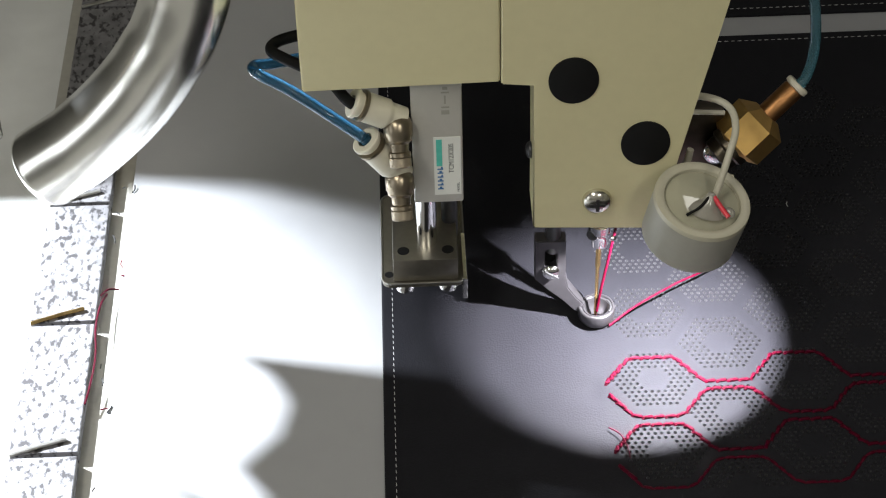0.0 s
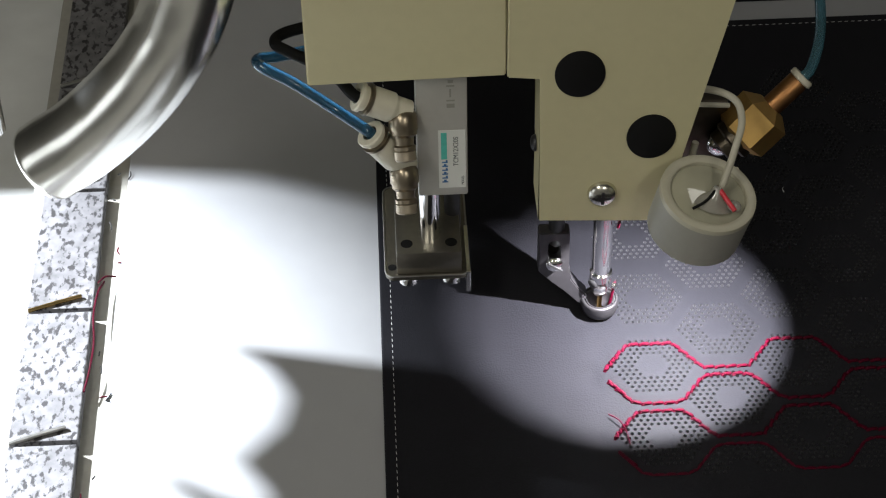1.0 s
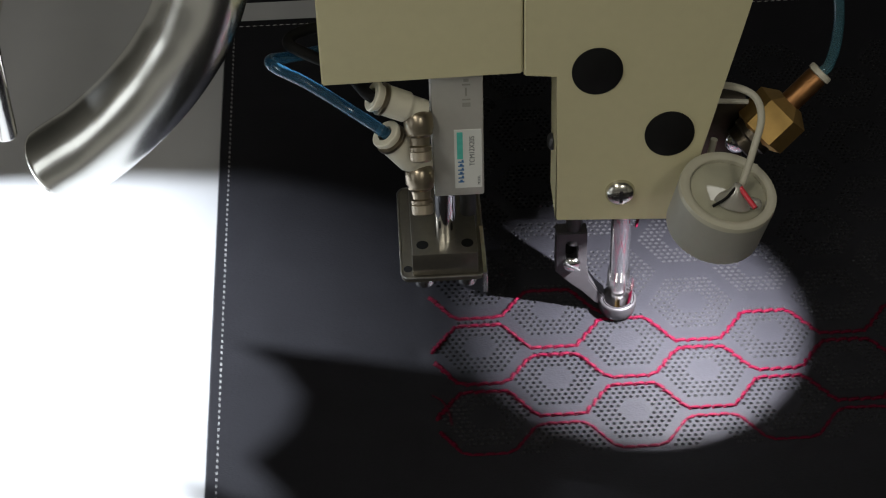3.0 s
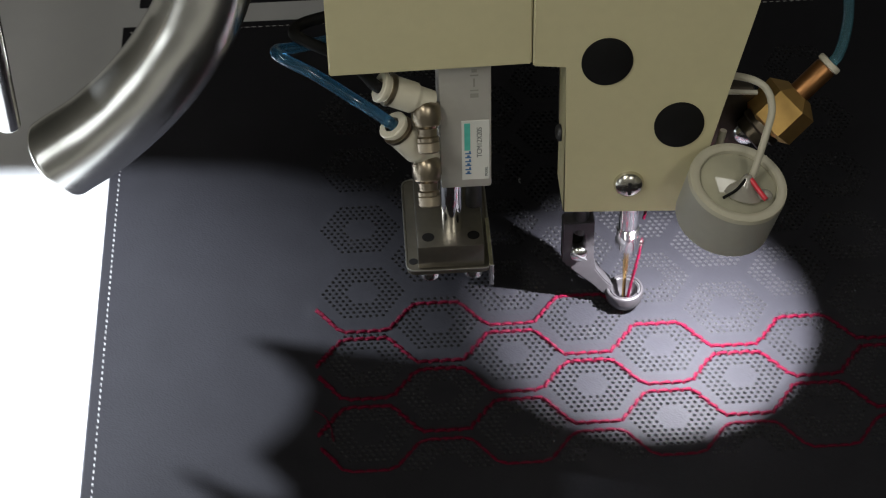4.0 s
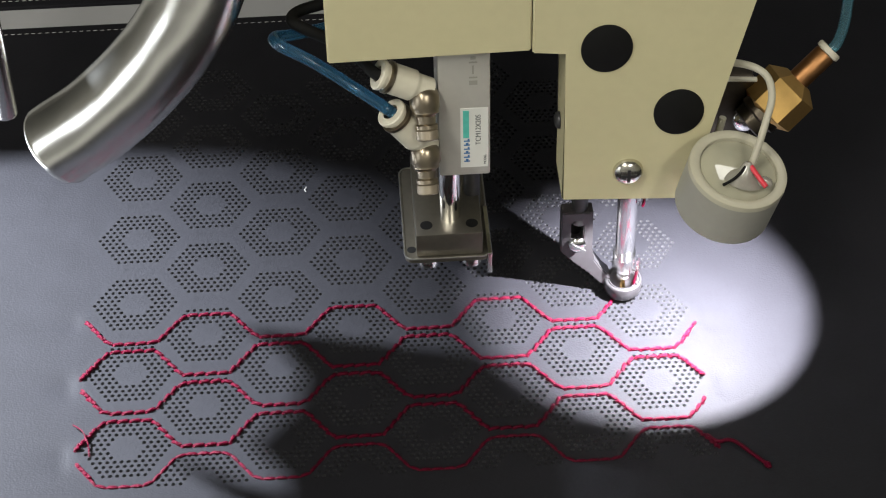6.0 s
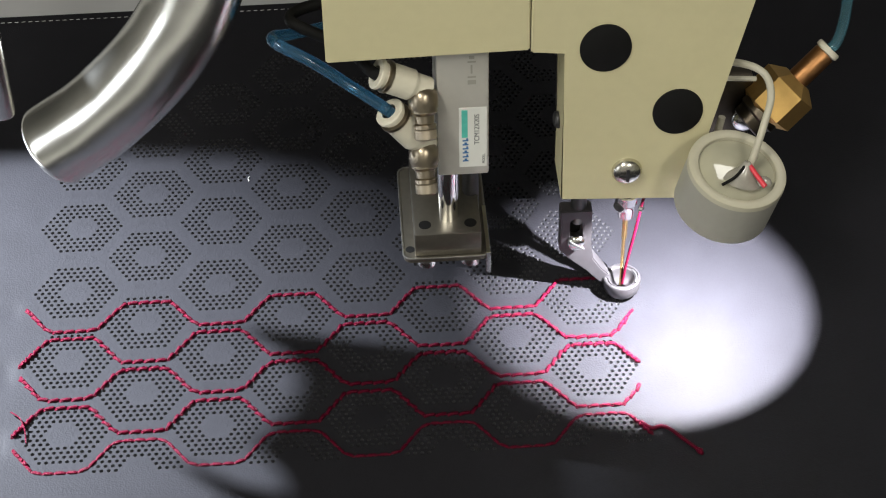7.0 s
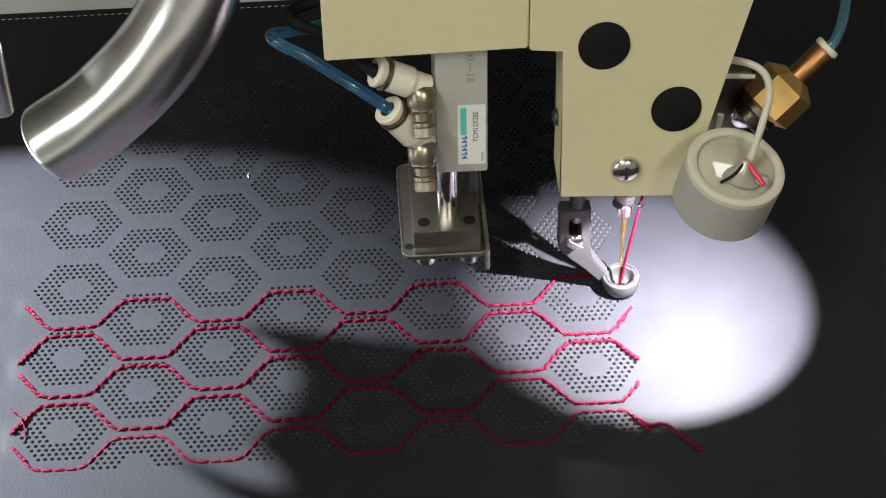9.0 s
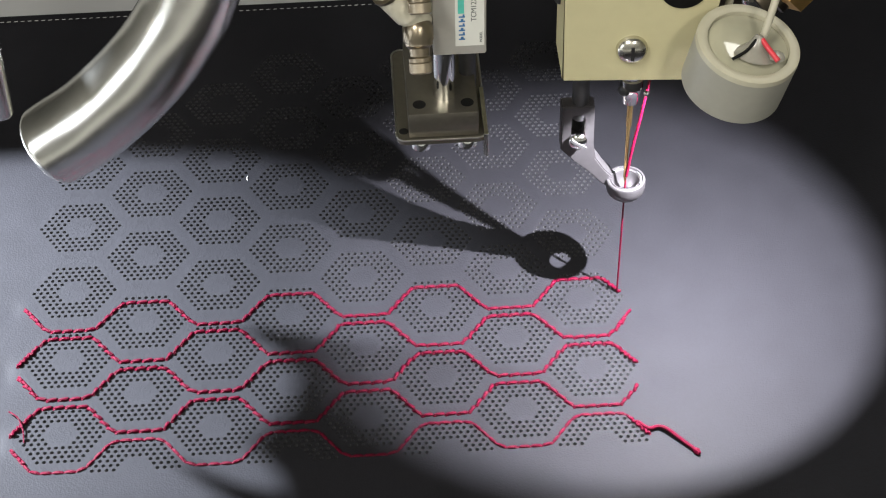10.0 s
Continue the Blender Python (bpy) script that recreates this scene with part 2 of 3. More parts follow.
rng = random.Random(4)
for k in range(14):
    x0, y0 = -321.0 + rng.random() * 7.0, rng.uniform(-75, 115)
    red = k % 4 == 0
    pts, p = [], Vector((x0, y0, -1.1))
    h = rng.uniform(0, math.tau)
    for j in range(rng.randint(2, 3)):
        pts.append(tuple(p))
        h += rng.uniform(-0.9, 0.9)
        p = p + Vector((math.cos(h) * 1.1, math.sin(h) * 1.7, rng.uniform(-0.05, 0.35)))
    part("thread_scrap", sweep(bmesh.new(), smooth_curve(pts, 3), 0.22, 6), RED_THREAD if red else LEATHER_EDGE, pallet, "snipped thread end" if red else "")
for pts in (((-319.4, 30, -1), (-320.8, 24, 0), (-321.2, 14, 0.6), (-320.2, 2, 0.4), (-320.8, -9, 0), (-321.8, -16, -0.6)),
            ((-316, 32, -1), (-319, 31, 0), (-321, 28, 0.4))):
    part("thread_scrap", sweep(bmesh.new(), smooth_curve(pts, 5), 0.3, 6), RED_THREAD, pallet, "long red thread scrap")

# ---------- leather panel ----------
from mathutils.geometry import delaunay_2d_cdt

COLS, ROWS = 8, (-3, -2, -1, 0, 1, 2, 3)


def hexagon(cx, cy, half_wide, half_flat, half_high):
    return [(cx + half_wide, cy), (cx + half_flat, cy + half_high), (cx - half_flat, cy + half_high),
            (cx - half_wide, cy), (cx - half_flat, cy - half_high), (cx + half_flat, cy - half_high)]


def hole_places():
    """Centres of the punched holes of one hexagon: four rings round a plain middle."""
    out = []
    for scale, steps in ((1.0, 6), (0.83, 5), (0.665, 4), (0.50, 3)):
        corners = hexagon(0, 0, 11.7 * scale, 5.65 * scale, 9.8 * scale)
        for k in range(6):
            (x0, y0), (x1, y1) = corners[k], corners[(k + 1) % 6]
            out += [(x0 + (x1 - x0) * j / steps, y0 + (y1 - y0) * j / steps) for j in range(steps)]
    return out


def punched_cell(above):
    """One cell of the sheet, six-sided, with the holes above a line cut out: vertices, faces and the holes' rims."""
    verts, faces, rims = [], [], []
    edge = hexagon(0, 0, A * 2 / 3, A / 3, B / 2)
    verts += edge
    faces.append(list(range(6)))
    for x, y in hole_places():
        if y < above:
            continue
        start = len(verts)
        verts += [(x + 0.58 * math.cos(math.tau * k / 7), y + 0.58 * math.sin(math.tau * k / 7)) for k in range(7)]
        faces.append(list(range(start, start + 7)))
        rims.append(list(range(start, start + 7)))
    v, e, f, _, _, origin = delaunay_2d_cdt([Vector(q) for q in verts], [], faces, 1, 1e-5)
    keep = [tuple(q) for q, o in zip(f, origin) if 0 in o and len(o) == 1]
    return [tuple(q) for q in v], keep, rims


def cell_used(i, j):
    if i % 2 == 0:
        return -2 <= j <= 3
    return -2.5 <= j <= 3.5


def cell_mesh(above, thick):
    """A punched cell round its own centre, with the walls of its holes."""
    cv, cf, rims = punched_cell(above)
    bm = bmesh.new()
    top = [bm.verts.new((x, y, 0)) for x, y in cv]
    for f in cf:
        bm.faces.new([top[k] for k in f])
    for rim in rims:
        low = [bm.verts.new((top[k].co.x, top[k].co.y, -thick)) for k in rim]
        for k in range(len(rim)):
            bm.faces.new((top[rim[k]], top[rim[(k + 1) % 7]], low[(k + 1) % 7], low[k])).material_index = 1
    bmesh.ops.scale(bm, vec=(0.001,) * 3, verts=bm.verts)
    me = bpy.data.meshes.new("punched_hexagon")
    bm.to_mesh(me)
    bm.free()
    me.materials.append(LEATHER)
    me.materials.append(LEATHER_CORE)
    return me


PUCKERED = ((HX - 48, HX - 14.3), (HX + A * 7.70, HX + A * 7.70 + 34))
SEAM_ENDS = []              # filled where the seams are laid out


def pucker(x, y):
    """Depth of the soft dents that the tight seam ends pull into the leather."""
    if HX - 14.1 < x < HX + A * 7.68:
        return 0.0
    z = 0.0
    for ex, ey, way in SEAM_ENDS:
        dx, dy = (x - ex) * way, y - ey
        if -3 < dx < 30:
            near = math.exp(-(dx / 6.5) ** 2 - (dy / 3.4) ** 2)
            ray = math.exp(-(max(dx, 0) / 13.0) ** 2) * math.exp(-(dy / (1.8 + 0.3 * max(dx, 0))) ** 2)
            z -= 0.3 * near + 0.2 * ray
    edge = HX - 14.1 if x < HX else HX + A * 7.68
    fade = min(1, abs(x - edge) / 3.5)
    return max(z, -1.1) * fade * fade * (3 - 2 * fade)


def leather_sheet(bm, x0, x1, y0, y1, thick, cells):
    """A sheet with its top at 0, open where the given punched cells (column, row) lie."""
    # the plain rest
    verts, faces = [(x0, y0), (x1, y0), (x1, y1), (x0, y1)], [[0, 1, 2, 3]]
    for i, j in cells:
        start = len(verts)
        verts += hexagon(HX + i * A, HY - j * B, A * 2 / 3, A / 3, B / 2)
        faces.append(list(range(start, start + 6)))
    for px0, px1 in PUCKERED if cells else ():
        verts += [(px0 + (px1 - px0) * a / 22 + 0.2 * (b % 2), -66 + 1.6 * b) for a in range(23) for b in range(56)]
    v, e, f, _, _, origin = delaunay_2d_cdt([Vector(q) for q in verts], [], faces, 1, 1e-4)
    flat = [bm.verts.new((q[0], q[1], pucker(q[0], q[1]) if cells else 0)) for q in v]
    for face, o in zip(f, origin):
        if len(o) == 1 and 0 in o:
            bm.faces.new([flat[k] for k in face])
    # rounded rim down to the board
    ring = [(x0, y0), (x1, y0), (x1, y1), (x0, y1)]
    cx, cy = (x0 + x1) / 2, (y0 + y1) / 2
    rows = []
    for grow, z in ((0, 0), (0.35, -0.12), (0.5, -0.5), (0.5, -thick)):
        rows.append([bm.verts.new((x + math.copysign(grow, x - cx), y + math.copysign(grow, y - cy), z)) for x, y in ring])
    for a, b in zip(rows, rows[1:]):
        for k in range(4):
            bm.faces.new((a[k], a[(k + 1) % 4], b[(k + 1) % 4], b[k]))
    return bm


def dash(bm, x, y, z, turn, long, r):
    """One short stitch, a flattened grain of thread."""
    m = Matrix.LocRotScale((x, y, z), Euler((0, 0, turn)), (long / 2, r, r * 0.8))
    bmesh.ops.create_icosphere(bm, subdivisions=1, radius=1, matrix=m)


def hem_seam(x0, x1, y0, y1):
    bm = bmesh.new()
    y = y0
    while y < y1:
        dash(bm, x0, y, 0.05, math.pi / 2 + 0.06, 1.6, 0.13)
        y += 2.3
    x = x0
    while x < x1:
        dash(bm, x, y1, 0.05, 0.06, 1.6, 0.13)
        x += 2.3
    return bm


GAP = 1.5


def seam_height(line, col):
    """The seam's y over the column coordinate: flats over the columns, slopes between."""
    c0 = math.floor(col)
    part_way = col - c0
    def y_at(c):
        even = c % 2 == 0
        if line % 2 == 0:       # low over even columns, high over odd ones
            row, side = (1.5 + line // 2, 1) if even else (1.0 + line // 2, -1)
        else:                   # high over even columns, low over odd ones
            row, side = (1.5 + line // 2, -1) if even else (2.0 + line // 2, 1)
        return HY - 5.7 - row * (B - 1.2) + side * GAP
    s = min(1, max(0, (part_way - 0.32) / 0.36))
    return y_at(c0) * (1 - s) + y_at(c0 + 1) * s


LINE_ENDS = ((-0.66, 7.56), (-0.68, 7.65), (-0.64, 7.62), (-0.67, 7.66), (-0.63, 7.62))
for line in range(5):
    for end, way in ((0, -1), (1, 1)):
        SEAM_ENDS.append((HX + A * LINE_ENDS[line][end], seam_height(line, LINE_ENDS[line][end]), way))

panel = thing("leather_panel", "black leather panel with punched hexagons, red honeycomb stitching and white hem", "leather panel")
cells = [(i, j) for i in range(COLS) for j in [r + (0.5 if i % 2 else 0) for r in ROWS] if cell_used(i, j)]
part("hide", leather_sheet(bmesh.new(), -235.5, 300, -220, 147.0, 1.35, cells), LEATHER, panel, "black grained leather with rows of punched holes", smooth=50)
whole, upper = cell_mesh(-99, 1.35), cell_mesh(-0.6, 1.35)   # the lowest row has holes in its upper part alone
for i, j in cells:
    cell = new("punched_hexagon", upper if j > 3.2 else whole)
    cell.parent = panel
    cell.matrix_basis = pose((HX + i * A) / 1000, (HY - j * B) / 1000, 0)
tagged(part("hem_seam", hem_seam(-232.8, 290, -215, 144.0), WHITE_THREAD, panel, "fine white hem stitching"), kind="stuff")
second = thing("leather_panel", "plain black leather panel with white hem stitching, beyond the first", "leather panel")
part("hide", leather_sheet(bmesh.new(), -230.5, 300, 160.0, 405, 1.35, []), LEATHER, second)
tagged(part("hem_seam", hem_seam(-227.8, 290, 163, 402), WHITE_THREAD, second, "fine white hem stitching"), kind="stuff")
front_seam = bmesh.new()
for k in range(220):
    dash(front_seam, -226 + k * 2.3, 162.8, 0.05, 0.06, 1.6, 0.13)
tagged(part("front_seam", front_seam, WHITE_THREAD, second), kind="stuff")

# honeycomb seams: zigzag lines of red stitches, offset from the row borders
def seam_points(line, c_from, c_to, pitch=3.25):
    """Places, directions along a seam at even steps."""
    fine = [(HX + c * A, seam_height(line, c)) for c in [c_from + (c_to - c_from) * k / 4000 for k in range(4001)]]
    out, run, last = [], 0.0, fine[0]
    for p in fine[1:]:
        run += math.hypot(p[0] - last[0], p[1] - last[1])
        last_p, last = last, p
        if run >= pitch:
            run -= pitch
            out.append(p)
    ends = [fine[0]] + out
    return [((a[0] + b[0]) / 2, (a[1] + b[1]) / 2, math.atan2(b[1] - a[1], b[0] - a[0])) for a, b in zip(ends, ends[1:])]


def stitch_mesh(long=3.35, r=0.54):
    """A plump two-ply stitch, dipping into the leather at both ends."""
    bm = bmesh.new()
    n = 7
    for ply in (0, 1):
        pts, radii = [], []
        for k in range(n):
            u = k / (n - 1)
            a = math.pi * ply + u * math.pi * 1.3
            bow = math.sin(math.pi * u)
            pts.append(((u - 0.5) * long, 0.22 * math.cos(a), 0.10 + 0.42 * bow ** 0.5 - 0.35 + 0.14 * math.sin(a)))
            radii.append(r * (0.4 + 0.45 * bow))
        sweep(bm, pts, radii, 6)
    return bm


first_stitch = part("stitch", stitch_mesh(), RED_THREAD, panel)
STITCH = first_stitch.data
for f in STITCH.polygons:
    f.use_smooth = True


def stitch(x, y, turn, jitter):
    ob = new("stitch", STITCH)
    ob.parent = panel
    ob.matrix_basis = pose(x / 1000, y / 1000, 0.0001, 0, 0, math.degrees(turn) + jitter)
    return ob


sewn = []                   # stitches of the seam that is sewn during the clip: object, x
for line in (0, 1, 2, 3):
    spots = seam_points(line, *LINE_ENDS[line])
    for k, (x, y, turn) in enumerate(spots):
        ob = stitch(x, y, turn, rng.uniform(7, 15))
        if line == 0:
            sewn.append((ob, x, y, math.degrees(turn) + 7))
bpy.data.objects.remove(first_stitch)
rest = bmesh.new()
for x, y, turn in seam_points(4, *LINE_ENDS[4]):
    for ply in (0, 1):
        pts = [(x + math.cos(turn) * u - math.sin(turn) * w, y + math.sin(turn) * u + math.cos(turn) * w, h)
               for u, w, h in ((-1.75, -0.2 + 0.4 * ply, -0.2), (-0.8, 0.1 - 0.2 * ply, 0.2), (0.8, 0.1 - 0.2 * ply, 0.2), (1.75, 0.2 - 0.4 * ply, -0.2))]
        sweep(rest, pts, (0.18, 0.36, 0.36, 0.18), 6)
tagged(part("lower_seam", rest, RED_THREAD, panel, smooth=60), kind="stuff")

end_knots = []              # knots of the seam that is sewn during the clip: object, second
# loose ends: knots at the seams' beginnings and tails
for line in range(5):
    for end in (0, 1):
        if end and line == 3:
            continue            # its end is the long tail
        way = 1 - 2 * end
        col = LINE_ENDS[line][end]
        x, y = HX + A * col, seam_height(line, col)
        slope = (seam_height(line, col + way * 0.12) - y) / (A * 0.12)
        wound = []
        for k in range(9):
            u = 0.2 + 0.5 * k
            wound.append((x + way * (u + 0.5 * (k % 2)), y + slope * u + 0.45 * (-1) ** k + rng.uniform(-0.15, 0.15), 0.35 + 0.25 * (k % 2)))
        knot = part("knot", sweep(bmesh.new(), smooth_curve(wound, 3), 0.42, 6), RED_THREAD, panel, "backtacked red thread knot", smooth=60)
        if line == 0:
            end_knots.append((knot, (1.65, 7.0)[end]))
tail_end = sweep(bmesh.new(), smooth_curve([(-1.0, -50.5, 0.3), (1.6, -53.4, 0.7), (4.2, -53.0, 0.8), (6.6, -54.2, 0.8), (9.6, -57.8, 0.7), (13.2, -62, 0.6)], 5), 0.55, 8)
part("thread_tail", tail_end, RED_THREAD, panel, "loose red thread end", smooth=60)
part("thread_end", sweep(bmesh.new(), [(12.8, -61.6, 0.6), (13.5, -62.4, 0.6), (14.0, -63.4, 0.6)], (0.6, 0.95, 0.5), 8), RED_THREAD, panel)
part("dark_tail", sweep(bmesh.new(), smooth_curve([(-167.8, -45.7, 0.3), (-168.4, -41.5, 1), (-170, -37.5, 1.4), (-172.8, -34.6, 1)], 5), 0.2, 6), RED_THREAD, panel, "stray dark red thread end")
part("lint", sweep(bmesh.new(), [(-108.0, 56.8, 0.2), (-108.3, 58, 0.3), (-107.9, 59.0, 0.2)], 0.13, 6), WHITE_THREAD, panel, "white lint")

# ---------- sewing head ----------
head = thing("sewing_head", "beige enamelled sewing head with black plugs and a chrome screw", "sewing head")
FACE = -9.0
left_cover = extrude_outline(bmesh.new(), [(-80.6, 96.3), (-28.7, 97.2), (-28.7, 240), (-80.6, 240)], FACE, 40)
bmesh.ops.bevel(left_cover, geom=left_cover.edges[:], offset=0.4, segments=3, affect="EDGES")
part("side_cover", left_cover, BEIGE, head, smooth=40)
plate = extrude_outline(bmesh.new(), [(-28.4, 96.4), (-19.4, 96.4), (-19.6, 45.6), (14.8, 43.8), (27.6, 108.6), (53.5, 240), (-28.4, 240)], FACE - 0.3, 7)
bmesh.ops.bevel(plate, geom=plate.edges[:], offset=0.45, segments=3, affect="EDGES")
part("face_plate", plate, BEIGE, head, smooth=40)
part("inner_frame", box(bmesh.new(), -19.0, 14.0, 7.2, 14, 60, 96), DARK, head)
part("arm", box(bmesh.new(), -75, 25, 41, 320, 115, 238, 4), BEIGE, head, smooth=40)
for px, pz in ((-9.4, 97.2), (10.4, 75.0)):
    plug = bmesh.new()
    lathe(plug, ((0.0, 6.65), (0.35, 6.65), (0.5, 6.45), (0.5, 0.02)), (px, FACE - 0.3, pz), (0, -1, 0), 40, True)
    bmesh.ops.scale(plug, vec=(1, 1, 1.13), space=Matrix.Translation((0, 0, -pz)), verts=plug.verts)
    part("plug", plug, BLACK, head, "round matt black plastic plug", smooth=40)


def pan_screw(bm, x, y, z, r, way=(0, -1, 0)):
    lathe(bm, ((0, r), (r * 0.2, r * 0.99), (r * 0.42, r * 0.86), (r * 0.58, r * 0.6), (r * 0.64, r * 0.3), (r * 0.64, 0.02)), (x, y, z), way, 28, True)
    return bm


screw = part("screw", pan_screw(bmesh.new(), -2.1, FACE - 0.3, 55.4, 4.1), SCREW, head, "chrome cross-head screw", smooth=50)
# dark bars on the screw head paint the shaded cross recess
cross = bmesh.new()
box(cross, -4.2, 0.0, FACE - 3.0, FACE - 2.5, 54.95, 55.85)
box(cross, -2.55, -1.65, FACE - 3.02, FACE - 2.52, 53.3, 57.5)
part("cross_shade", cross, DARK, screw)
part("side_screw", pan_screw(bmesh.new(), -19.7, 0.5, 66.0, 2.4, (-1, 0, 0)), DARK, head, smooth=50)

# needle bar: bar, clamp and needle ride up and down
bar = part("needle_bar", rod(bmesh.new(), (0, 0, 36.5), (0, 0, 82), 2.9, 28, 0.5), CHROME, head, "polished steel needle bar", smooth=50)
clamp = bmesh.new()
lathe(clamp, ((0, 1.6), (0.4, 2.3), (3.0, 2.5), (5.6, 3.0), (5.9, 3.3), (8.6, 3.3), (9.0, 2.9)), (0, 0, 30.0), (0, 0, 1), 24, True)
part("needle_clamp", clamp, CHROME, bar, "chrome needle clamp", smooth=40)
part("clamp_screw", pan_screw(bmesh.new(), -2.2, -1.6, 35.3, 1.7, (-0.6, -0.8, 0)), DARK, bar, smooth=50)
guide = bmesh.new()
lathe(guide, ((0, 0.5), (0.3, 0.9), (1.2, 0.9), (1.5, 0.5)), (3.2, -1.6, 34), (0.8, -0.4, 0.2), 14, True)
part("thread_guide", guide, CHROME, bar, smooth=50)
part("needle", sweep(bmesh.new(), [(0, 0, 31), (-0.1, 0, 22), (-0.15, 0, 21), (-0.2, 0, 3.2), (-0.2, 0, 1.0)], (0.8, 0.8, 0.55, 0.5, 0.08), 12), NEEDLE_GOLD, bar, "gold coated needle", smooth=60)
part("needle_thread", sweep(bmesh.new(), smooth_curve([(4.0, -1.6, 35.0), (2.6, -1.5, 25), (1.1, -1.0, 14), (0.0, -0.7, 4.2)], 5), 0.42, 8), RED_THREAD, bar, "taut red sewing thread", smooth=60)
part("upper_thread", sweep(bmesh.new(), [(4.0, -1.6, 35.0), (5.2, -1.0, 41), (6.2, 0, 60)], 0.42, 8), RED_THREAD, head, smooth=60)
part("trailing_thread", sweep(bmesh.new(), [(0.0, 0.3, 3.0), (-0.3, 0.1, -18), (-0.6, -0.2, -40.5)], 0.26, 8), RED_THREAD, bar, "taut red thread down to the leather", smooth=60)

# ---------- presser foot ----------
foot = thing("presser_foot", "bright steel cup presser foot on a slotted shank", "presser foot")
part("foot_bar", rod(bmesh.new(), (-13.0, 2.5, 26.5), (-13.0, 2.5, 78), 2.3, 20, 0.3), DARK, foot, "dark steel presser bar", smooth=50)
outer = [(-18.3, 32.0), (-9.4, 32.0), (-9.3, 18.4), (-8.5, 13.4), (-6.0, 9.2), (-3.6, 6.4), (-4.6, 2.6), (-6.6, 4.0), (-10.4, 8.6), (-14.4, 12.6), (-18.3, 17.2)][::-1]
inner = [(-13.8 + 1.75 * math.cos(a), 24.4 + (2.6 if math.sin(a) > 0 else -2.6) + 1.75 * math.sin(a)) for a in (math.tau * (k + 0.5) / 20 for k in range(20))]
v, _, f, _, _, origin = delaunay_2d_cdt([Vector(q) for q in outer + inner], [], [list(range(len(outer))), list(range(len(outer), len(outer) + 20))], 1, 1e-5)
shank = bmesh.new()
front = [shank.verts.new((q[0], 0.0, q[1])) for q in v]
back = [shank.verts.new((q[0], 4.6, q[1])) for q in v]
for face, o in zip(f, origin):
    if 0 in o and len(o) == 1:
        shank.faces.new([front[k] for k in face])
        shank.faces.new([back[k] for k in reversed(face)])
for e in [e for e in shank.edges if len(e.link_faces) == 1 and e.verts[0].co.y < 1]:
    i, j = front.index(e.verts[0]), front.index(e.verts[1])
    shank.faces.new((front[i], front[j], back[j], back[i]))
bmesh.ops.recalc_face_normals(shank, faces=shank.faces)
bmesh.ops.bevel(shank, geom=[e for e in shank.edges if len(e.link_faces) == 2 and e.calc_face_angle(0) > 0.9], offset=0.35, segments=2, affect="EDGES")
part("shank", shank, FOOT_STEEL, foot, "satin steel slotted shank with a slanted arm", smooth=30)
# black plate closing the slot, in place of the shade inside it
part("shank_slot_shade", box(bmesh.new(), -16.5, -11.0, 4.7, 5.4, 19, 30, 0.2), BLACK, foot)
fs = part("clamp_screw", pan_screw(bmesh.new(), -13.7, -0.2, 20.4, 2.6), CHROME, foot, "slotted chrome screw", smooth=50)
# the screw's slot is a dark bar, its shade put into the colour
groove = bmesh.new()
box(groove, -2.5, 2.5, -0.3, 0.3, -0.35, 0.35)
bmesh.ops.transform(groove, matrix=Matrix.Translation((-13.7, -1.85, 20.4)) @ Euler((0, radians(35), 0)).to_matrix().to_4x4(), verts=groove.verts)
part("groove", groove, DARK, fs)
cup = bmesh.new()
lathe(cup, ((0.6, 1.9), (0.2, 2.4), (0.15, 3.4), (0.6, 4.4), (1.6, 5.1), (3.2, 5.45), (5.0, 5.5), (5.6, 5.35), (5.8, 5.05), (5.75, 4.75), (5.1, 4.55), (5.0, 4.2), (5.35, 4.05), (5.3, 3.75), (4.0, 3.4), (2.2, 2.9), (1.4, 2.2), (0.6, 1.9)), (0, 0, 0), (0, 0, 1), 44)
part("foot_cup", cup, FOOT_STEEL, foot, "round bright steel foot cup", smooth=50)

# dark arcs colour in the shade of the gaps inside the cup
for a0, a1 in ((105, 185), (-35, 40)):
    arc = [(4.25 * math.cos(radians(a)), 4.25 * math.sin(radians(a)), 5.35) for a in range(a0, a1, 8)]
    part("cup_shade_arc", sweep(bmesh.new(), arc, 0.38, 8), DARK, foot, "raised dark arc for the shade inside the cup rim", smooth=60)

# ---------- air cylinder with its fittings ----------
CY = 3.0
cylinder = thing("air_cylinder", "small aluminium air cylinder with white fittings and a label", "air cylinder")
part("body", box(bmesh.new(), -52.4, -38.6, CY - 5.5, CY + 16, 50.6, 112, 0.6), ALUMINIUM, cylinder, "grey anodised cylinder body", smooth=40)
label = part("sticker", box(bmesh.new(), -46.6, -39.2, CY - 5.62, CY - 5.45, 53.6, 74.2), LABEL_WHITE, cylinder, "white printed sticker with small dark lettering")
part("print_bar", box(bmesh.new(), -45.9, -44.3, CY - 5.70, CY - 5.60, 64.0, 73.4), LABEL_TEAL, label, "pale teal mark")
mark = bmesh.new()
for k in range(6):
    z = 55.6 + k * 1.42
    box(mark, -45.7, -44.1, CY - 5.70, CY - 5.60, z, z + 0.42)
    box(mark, -45.2 + 0.5 * (k % 2), -44.5 + 0.3 * (k % 2), CY - 5.70, CY - 5.60, z + 0.36, z + 1.0)
part("print_mark", mark, LABEL_BLUE, label, "dark blue mark")


